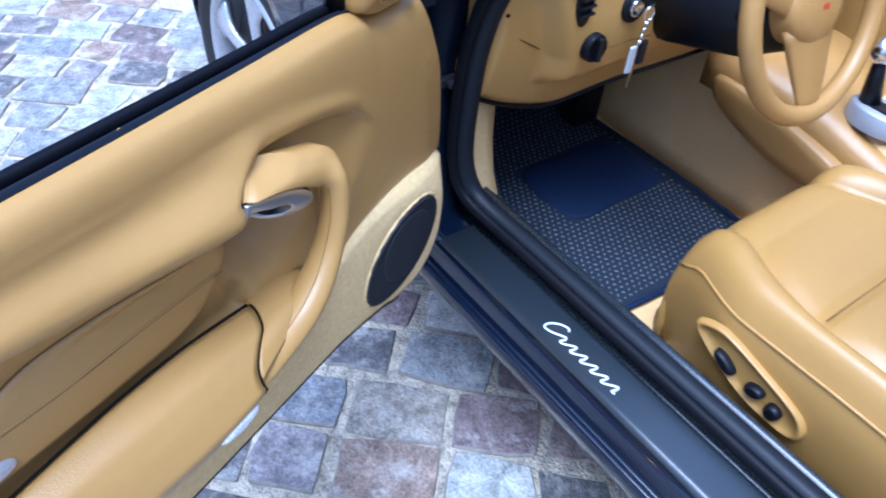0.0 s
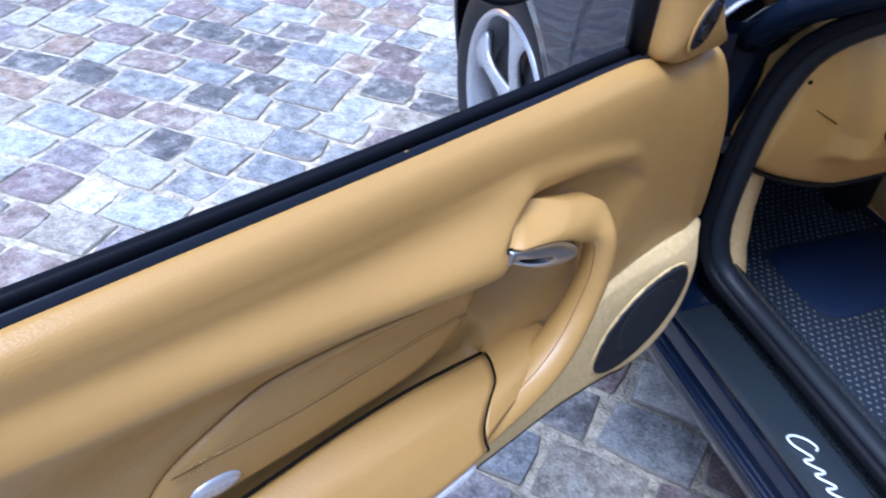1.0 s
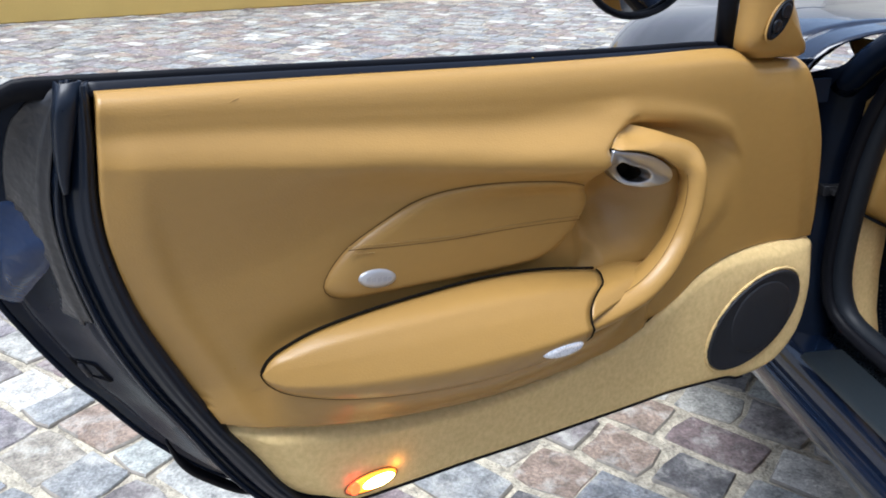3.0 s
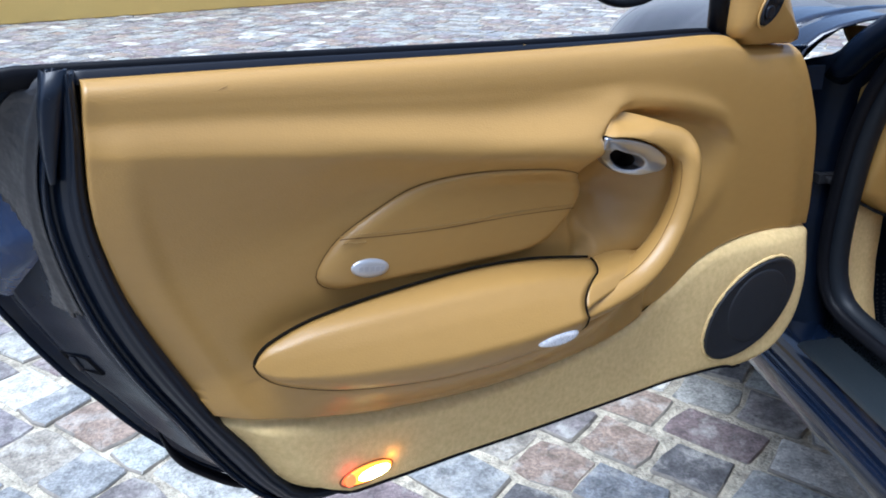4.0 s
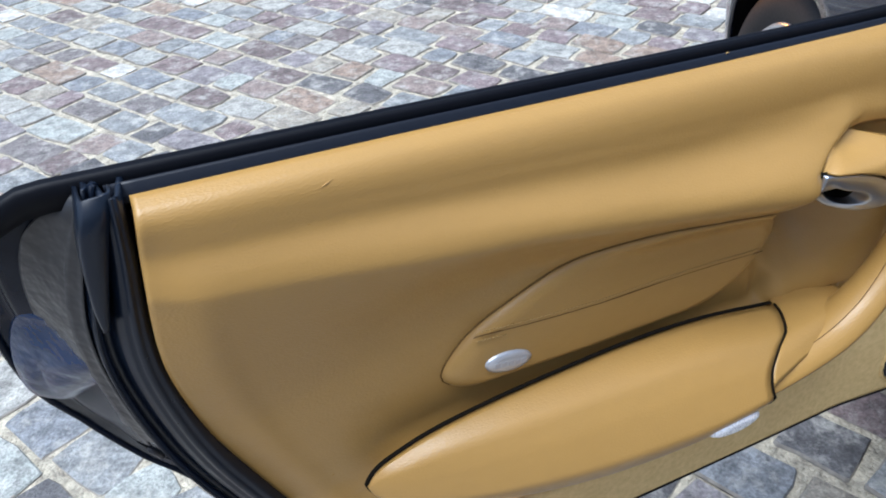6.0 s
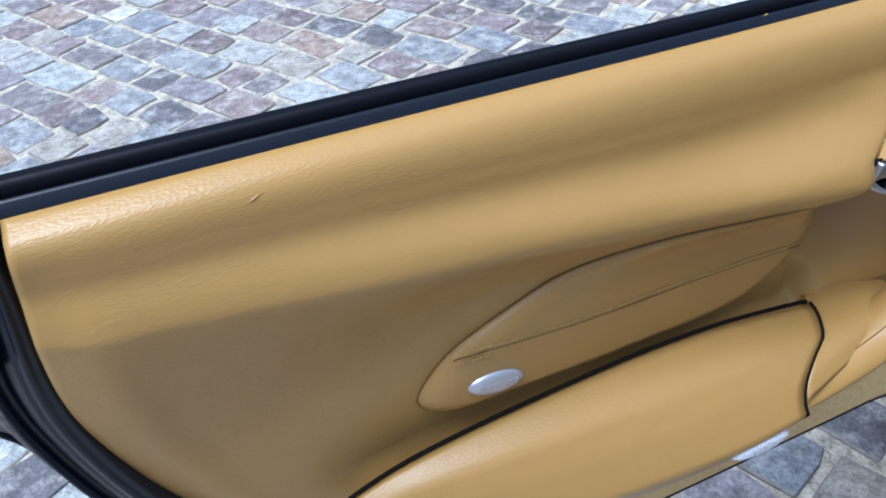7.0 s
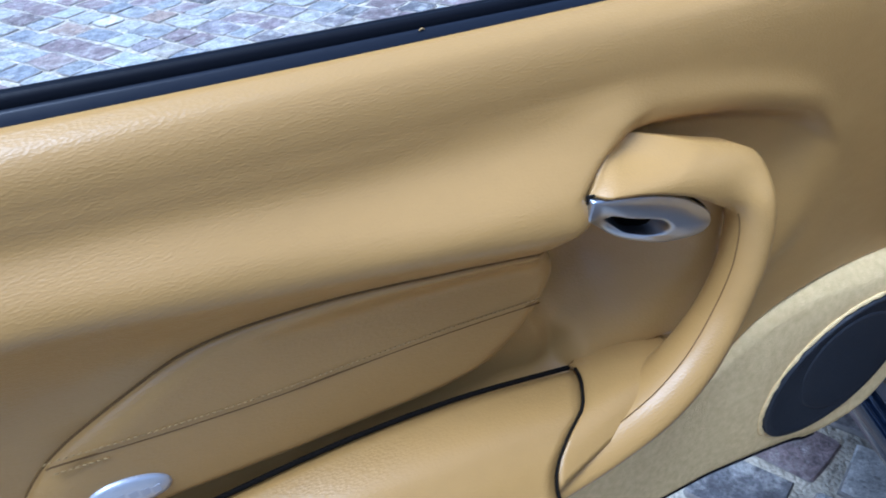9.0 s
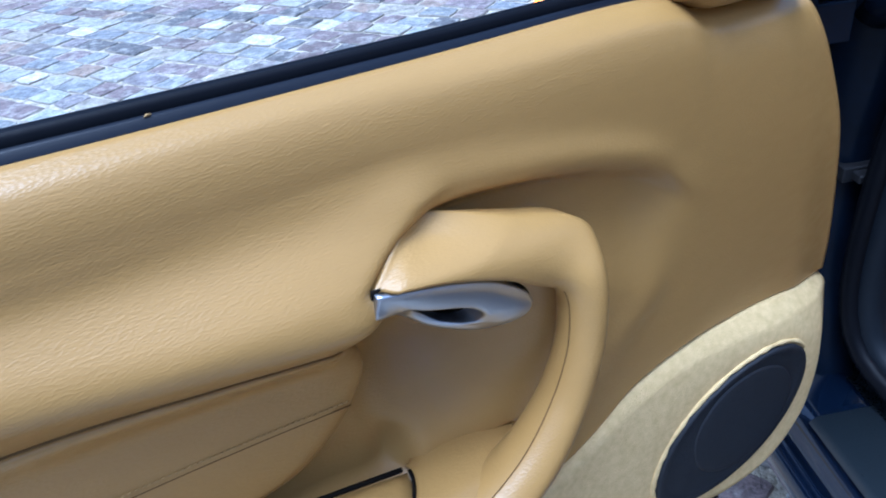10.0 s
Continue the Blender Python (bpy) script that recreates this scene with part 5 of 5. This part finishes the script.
half_sec = spline(SECTION, 46)
section = np.vstack([half_sec, np.array([(0.515 - x, z) for x, z in half_sec[::-1][1:]])])
runs = [(-0.78 + 0.0075 * k, 1.0) for k in range(102)] + [(-0.015, 0.995), (0.005, 0.985), (0.022, 0.96), (0.036, 0.92), (0.046, 0.86), (0.052, 0.78), (0.054, 0.66), (0.050, 0.5), (0.042, 0.3), (0.035, 0.0)]
rows = []
for y, k in runs:
    pinch = 1 - 0.17 * ease(-0.11, 0.055, y) - (0.02 if k < 0.7 else 0)
    row = []
    edge_at = seam_x(y)
    for n, (x, z) in enumerate(section):
        mid = ease(0.10, 0.125, x) * ease(0.415, 0.39, x)
        for sm in SEAMS:
            z = z - 0.008 * mid * math.exp(-((y - sm) / 0.007) ** 2)
        z = z + 0.012 * mid * abs(math.sin(math.pi * (y + 0.185) / 0.155)) * (1 if y < -0.185 else 0.6)
        d = min(x, 0.515 - x)
        if d > 0:
            d = d * edge_at / 0.108 if d < 0.108 else edge_at + (d - 0.108) * (0.2575 - edge_at) / 0.1495
            x = d if x < 0.2575 else 0.515 - d
        z -= 0.020 * ease(-0.25, -0.75, y) - 0.006 * ease(-0.2, -0.02, y)
        row.append((0.5195 + (x - 0.2575) * pinch, y - 0.070, 0.24 + (z - 0.24) * k * 1.07))
    rows.append(row)
seat = part("driver_seat", sheet(rows), M["seat_leather"], car, "tan leather driver's seat with raised side bolster", thick=0.008, toward=(0, 0, 1))
welt = [(0.257 + 0.043 * ease(-0.11, 0.050, y), y - 0.070, 0.460 - 0.018 * ease(-0.25, -0.75, y) - 0.022 * ease(0.0, 0.045, y)) for y in np.linspace(-0.75, 0.045, 50)]
part("piping", tube(welt, 0.003, 8), M["seat_leather"], seat, "leather piping")
def seat_z(y):
    return 0.24 + (0.462 - 0.24 - 0.020 * ease(-0.25, -0.75, y) + 0.006 * ease(-0.2, -0.02, y)) * 1.07


part("bolster_seam", tube([(0.5195 + (seam_x(y) - 0.2575) * (1 - 0.17 * ease(-0.11, 0.055, y)), y - 0.070, seat_z(y) + 0.0022) for y in np.linspace(-0.75, 0.0, 60)], 0.0011, 6), M["seam"], seat, "sewn seam beside the bolster")
for sm in SEAMS[:2]:
    part("cross_seam", tube([(x, sm - 0.070, seat_z(sm) + 0.0075) for x in np.linspace(0.345, 0.70, 20)], 0.0012, 6), M["seam"], seat, "sewn seam across the seat")
oval = spline([(-0.10, 0.425), (-0.08, 0.405), (-0.14, 0.366), (-0.24, 0.330), (-0.345, 0.325), (-0.372, 0.348), (-0.345, 0.385), (-0.24, 0.416), (-0.15, 0.434)], 70, closed=True)
plate = part("switch_panel", pillow([(0.254, y, z) for y, z in [(-0.115 + (y + 0.08) * 0.76, 0.386 + (z - 0.378) * 0.84) for y, z in oval]], [(0, 0), (0.0, 0.010), (0.04, 0.014), (0.09, 0.014), (0.13, 0.008), (0.5, 0.007)], axis=0, sign=-1), M["seat_leather"], seat, "raised tan switch panel")
for (y, z), (a, b), turn in (((-0.186, 0.384), (0.024, 0.0095), -0.45), ((-0.246, 0.377), (0.017, 0.010), 0.2), ((-0.284, 0.366), (0.014, 0.0135), 0.0)):
    ring = [(0.248, y + a * math.cos(t) * math.cos(turn) + b * math.sin(t) * math.sin(turn), z - a * math.cos(t) * math.sin(turn) + b * math.sin(t) * math.cos(turn)) for t in np.linspace(0, 2 * math.pi, 28, endpoint=False)]
    part("seat_switch", pillow(ring, [(0, 0), (0.03, 0.010), (0.2, 0.015), (0.5, 0.016), (0.8, 0.015)], axis=0, sign=-1), M["plastic"], plate, "black seat switch")
part("seat_rail", along_y([(0.236, 0.19), (0.236, 0.245), (0.262, 0.25), (0.262, 0.19)], -0.8, 0.10), M["rubber"], car, "black seat rail", smooth=False)

# ---- floor mat ----
def mat_z(y):
    return 0.2025 + 0.12 * ease(0.62, 0.95, y)


mat_line = spline([(0.275, 0.40), (0.285, 0.20), (0.305, 0.095), (0.40, 0.072), (0.60, 0.072), (0.76, 0.095), (0.785, 0.20), (0.785, 0.50), (0.76, 0.74), (0.60, 0.78), (0.40, 0.76), (0.29, 0.66)], 90, closed=True)
floor_mat = tagged(new("floor_mat"), "navy woven floor mat with beige flecks on the footwell floor", "floor mat")
inside = lambda y, side: float(np.interp(y, [0.072, 0.11, 0.20, 0.40, 0.66, 0.74, 0.78], [0.36, 0.298, 0.284, 0.275, 0.288, 0.32, 0.42] if side else [0.70, 0.764, 0.78, 0.785, 0.775, 0.75, 0.66]))
part("mat_base", sheet([[(inside(y, True) * (1 - t) + inside(y, False) * t, y, mat_z(y)) for t in np.linspace(0, 1, 12)] for y in np.linspace(0.072, 0.78, 40)]), M["mat_weave"], floor_mat, "navy weave", thick=0.010, toward=(0, 0, 1))
part("mat_edging", tube([(x, y, mat_z(y) - 0.003) for x, y in list(mat_line) + [mat_line[0]]], 0.006, 8), M["heel_pad"], floor_mat, "navy bound edge")
pad_pts = spline([(0.448, 0.335), (0.452, 0.515), (0.600, 0.525), (0.740, 0.515), (0.745, 0.335), (0.600, 0.325)], 40, closed=True)
loops = []
rs = random.Random(5)
for i in range(31):
    for j in range(56):
        x, y = 0.292 + 0.0158 * i + (0.008 if j % 2 else 0), 0.045 + 0.0128 * j
        if not (0.295 < x < 0.765 and 0.085 < y < 0.74) or (0.44 < x < 0.755 and 0.318 < y < 0.535):
            continue
        dx, dy = 0.0037 + rs.uniform(-0.0014, 0.0012), 0.0019 + rs.uniform(-0.0004, 0.0003)
        z = mat_z(y) + 0.0012
        tilt = rs.uniform(-0.2, 0.2) + (0.6 if (i + j) % 2 else -0.6)
        c, s = math.cos(tilt), math.sin(tilt)
        top = [(x + c * a * dx - s * b * dy, y + s * a * dx + c * b * dy, z + h) for a, b, h in ((-1, -1, -0.002), (1, -1, -0.002), (1, 1, -0.002), (-1, 1, -0.002), (-0.5, 0, 0.0022), (0.5, 0, 0.0022))]
        loops.append((top, [(0, 1, 5, 4), (1, 2, 5), (2, 3, 4, 5), (3, 0, 4)]))
tagged(part("fleck_weave", joined(*loops), M["mat_loop"], floor_mat, "beige woven flecks", smooth=True, fix=False), kind="stuff")
part("heel_pad", pillow([(x, y, mat_z(y) + 0.0005) for x, y in pad_pts], [(0, 0), (0.01, 0.004), (0.04, 0.005), (0.4, 0.005), (0.8, 0.005)], axis=2), M["heel_pad"], floor_mat, "plain navy heel pad")

# ---- street ----
facade_dir = math.atan2(9.18 - 8.06, -0.92 + 4.57)
ground = tagged(new("ground", mesh_of("ground", [(-70, -70, -0.0055), (70, -70, -0.0055), (70, 70, -0.0055), (-70, 70, -0.0055)], [(0, 1, 2, 3)], M["joint"], False)), "street of old stone setts with pale sandy joints", kind="structure")


def wall_box(name, c, d, length, depth, z0, z1, mat, label, bevel=0.01):
    ob = new(name, mesh_of(name, *box(-length / 2, length / 2, 0, depth, z0, z1), mat, False))
    ob.matrix_basis = pose(c[0], c[1], 0, 0, 0, math.degrees(d))
    mod = ob.modifiers.new("bevel", "BEVEL")
    mod.width, mod.segments = bevel, 2
    return tagged(ob, label, kind="structure")


wall_box("wall_street", (-7.0, 7.40), facade_dir, 16, 0.4, 0.0, 0.9, M["facade"], "ochre rendered house plinth along the street")
wall_box("wall_house", (-4.0, 8.55), facade_dir, 24, 0.4, 0.0, 4.2, M["pale_wall"], "pale rendered house wall above the plinth")
# two unseen slabs, added to hold back low skylight from behind and beside
wall_box("wall_behind", (0, -6.5), 0.0, 26, 0.4, 0.0, 3.6, M["grey_block"], "unseen grey slab behind the car, added to block low sky")
wall_box("wall_side", (7.5, 2), math.pi / 2, 22, 0.4, 0.0, 3.6, M["grey_block"], "unseen grey slab beside the car, added to block low sky")

# setts in staggered courses: the nearest as pieces of their own, the rest joined
RUN = radians(-38.0)
CR, SR = math.cos(RUN), math.sin(RUN)
COURSE = 0.139
rs = random.Random(11)


def sett(length, width, seed):
    """A worn stone: uneven outline, sides coloured dark as crack shade, nearly flat rough top."""
    r = random.Random(seed)
    a, b = length / 2, width / 2
    ring = []
    for sx, sy in ((-1, -1), (1, -1), (1, 1), (-1, 1)):
        cx, cy = sx * (a - r.uniform(-0.003, 0.012)), sy * (b - r.uniform(-0.002, 0.013))
        cut = r.uniform(0.001, 0.006)
        pair = [(cx, cy - sy * cut), (cx - sx * cut * r.uniform(0.6, 1.6), cy)]
        ring += pair if sx * sy > 0 else pair[::-1]
        if sx * sy > 0:
            ring.append((r.uniform(-0.03, 0.03), sy * (b - r.uniform(-0.006, 0.009))))
        else:
            ring.append((sx * (a - r.uniform(-0.006, 0.008)), r.uniform(-0.02, 0.02)))
    n = len(ring)
    V = [(x + r.uniform(-0.001, 0.003), y + r.uniform(-0.001, 0.003), -0.030) for x, y in ring]
    V += [(x, y, -0.0045 + r.uniform(-0.002, 0.002)) for x, y in ring]
    V += [(x * 0.965, y * 0.945, r.uniform(-0.0012, 0.0012)) for x, y in ring]
    V.append((r.uniform(-0.01, 0.01), r.uniform(-0.01, 0.01), r.uniform(-0.001, 0.004)))
    F = []
    for k in range(2):
        F += [(k * n + i, k * n + (i + 1) % n, (k + 1) * n + (i + 1) % n, (k + 1) * n + i) for i in range(n)]
    return V, F + [(2 * n + i, 2 * n + (i + 1) % n, 3 * n) for i in range(n)]


def sett_mesh(length, width, seed):
    me = mesh_of("sett", *sett(length, width, seed), M["sett"], False)
    me.materials.append(M["sett_side"])
    r = random.Random(seed + 1)
    me.polygons.foreach_set("material_index", [1 if i < 12 or (i < 24 and r.random() < 0.65) else 0 for i in range(len(me.polygons))])
    return me


LENGTHS = (0.115, 0.142, 0.170, 0.200, 0.240)
KINDS = [sett_mesh(l, 0.134 - 0.004 * (s % 3), 100 + 10 * i + s) for i, l in enumerate(LENGTHS) for s in range(6)]
SIDES = [[p.material_index for p in me.polygons] for me in KINDS]
far, spots = [], []


def lay(rows, start, end, dice, wanted):
    """Lay courses of setts over the wanted part of the street."""
    for row in rows:
        v = row * COURSE
        s = start + dice.uniform(0, 0.2)
        while s < end:
            i = dice.choices(range(5), (3, 4, 4, 3, 1))[0]
            gap = dice.choice((0.001, 0.004, 0.008, 0.012, 0.020))
            c = s + LENGTHS[i] / 2
            s += LENGTHS[i] + gap
            vv = v + 0.014 * math.sin(0.9 * c + 0.4 * row) + dice.uniform(-0.006, 0.006)
            x, y = CR * c - SR * vv, SR * c + CR * vv
            bend = radians(-6.0) * (1 - ease(0.3, 2.6, math.hypot(x, y - 0.4)))
            x, y = math.cos(bend) * x - math.sin(bend) * (y - 0.4), 0.4 + math.sin(bend) * x + math.cos(bend) * (y - 0.4)
            if not wanted(x, y, c, row) or y > 8.72 + (x + 2.7) * math.tan(facade_dir):
                continue
            spots.append((math.hypot(x + 0.75, y - 0.9), x, y, i * 6 + dice.randrange(6), dice.uniform(-4.0, 4.0) + math.degrees(bend) + (180 if dice.random() < 0.5 else 0), dice.uniform(-0.004, 0.004)))


def beside_door(x, y, c, row):
    return -7.5 < x < 1.6 and -1.3 < y < 9.2 and not (x > 0.55 and y < 1.6)


def round_about(x, y, c, row):
    seen = beside_door(x, y, c, row) and -9.0 < c < 7.0 and -22 <= row < 92
    return -8.5 < x < 7.2 and -6.3 < y < 9.2 and not seen and not (0.5 < x < 1.4 and -1.35 < y < 1.65)


lay(range(-22, 92), -9.0, 7.0, rs, beside_door)
lay(range(-75, 92), -13.0, 12.0, random.Random(23), round_about)
spots.sort()
for k, (d, x, y, kind, turn, lift) in enumerate(spots):
    if k < 300:
        ob = new("sett", KINDS[kind])
        ob.parent = ground
        ob.matrix_basis = pose(x, y, lift, 0, 0, math.degrees(RUN) + turn)
    else:
        me = KINDS[kind]
        a = RUN + radians(turn)
        ca, sa_ = math.cos(a), math.sin(a)
        far.append(([(x + ca * q.co.x - sa_ * q.co.y, y + sa_ * q.co.x + ca * q.co.y, q.co.z + lift) for q in me.vertices], [tuple(p.vertices) for p in me.polygons]))
far_mesh = mesh_of("far_setts", *joined(*far), M["sett"], False)
far_mesh.materials.append(M["sett_side"])
far_mesh.polygons.foreach_set("material_index", [m for d, x, y, kind, turn, lift in spots[300:] for m in SIDES[kind]])
rest = new("far_setts", far_mesh)
rest.parent = ground
tagged(rest, "worn stone setts farther along the street", kind="stuff")
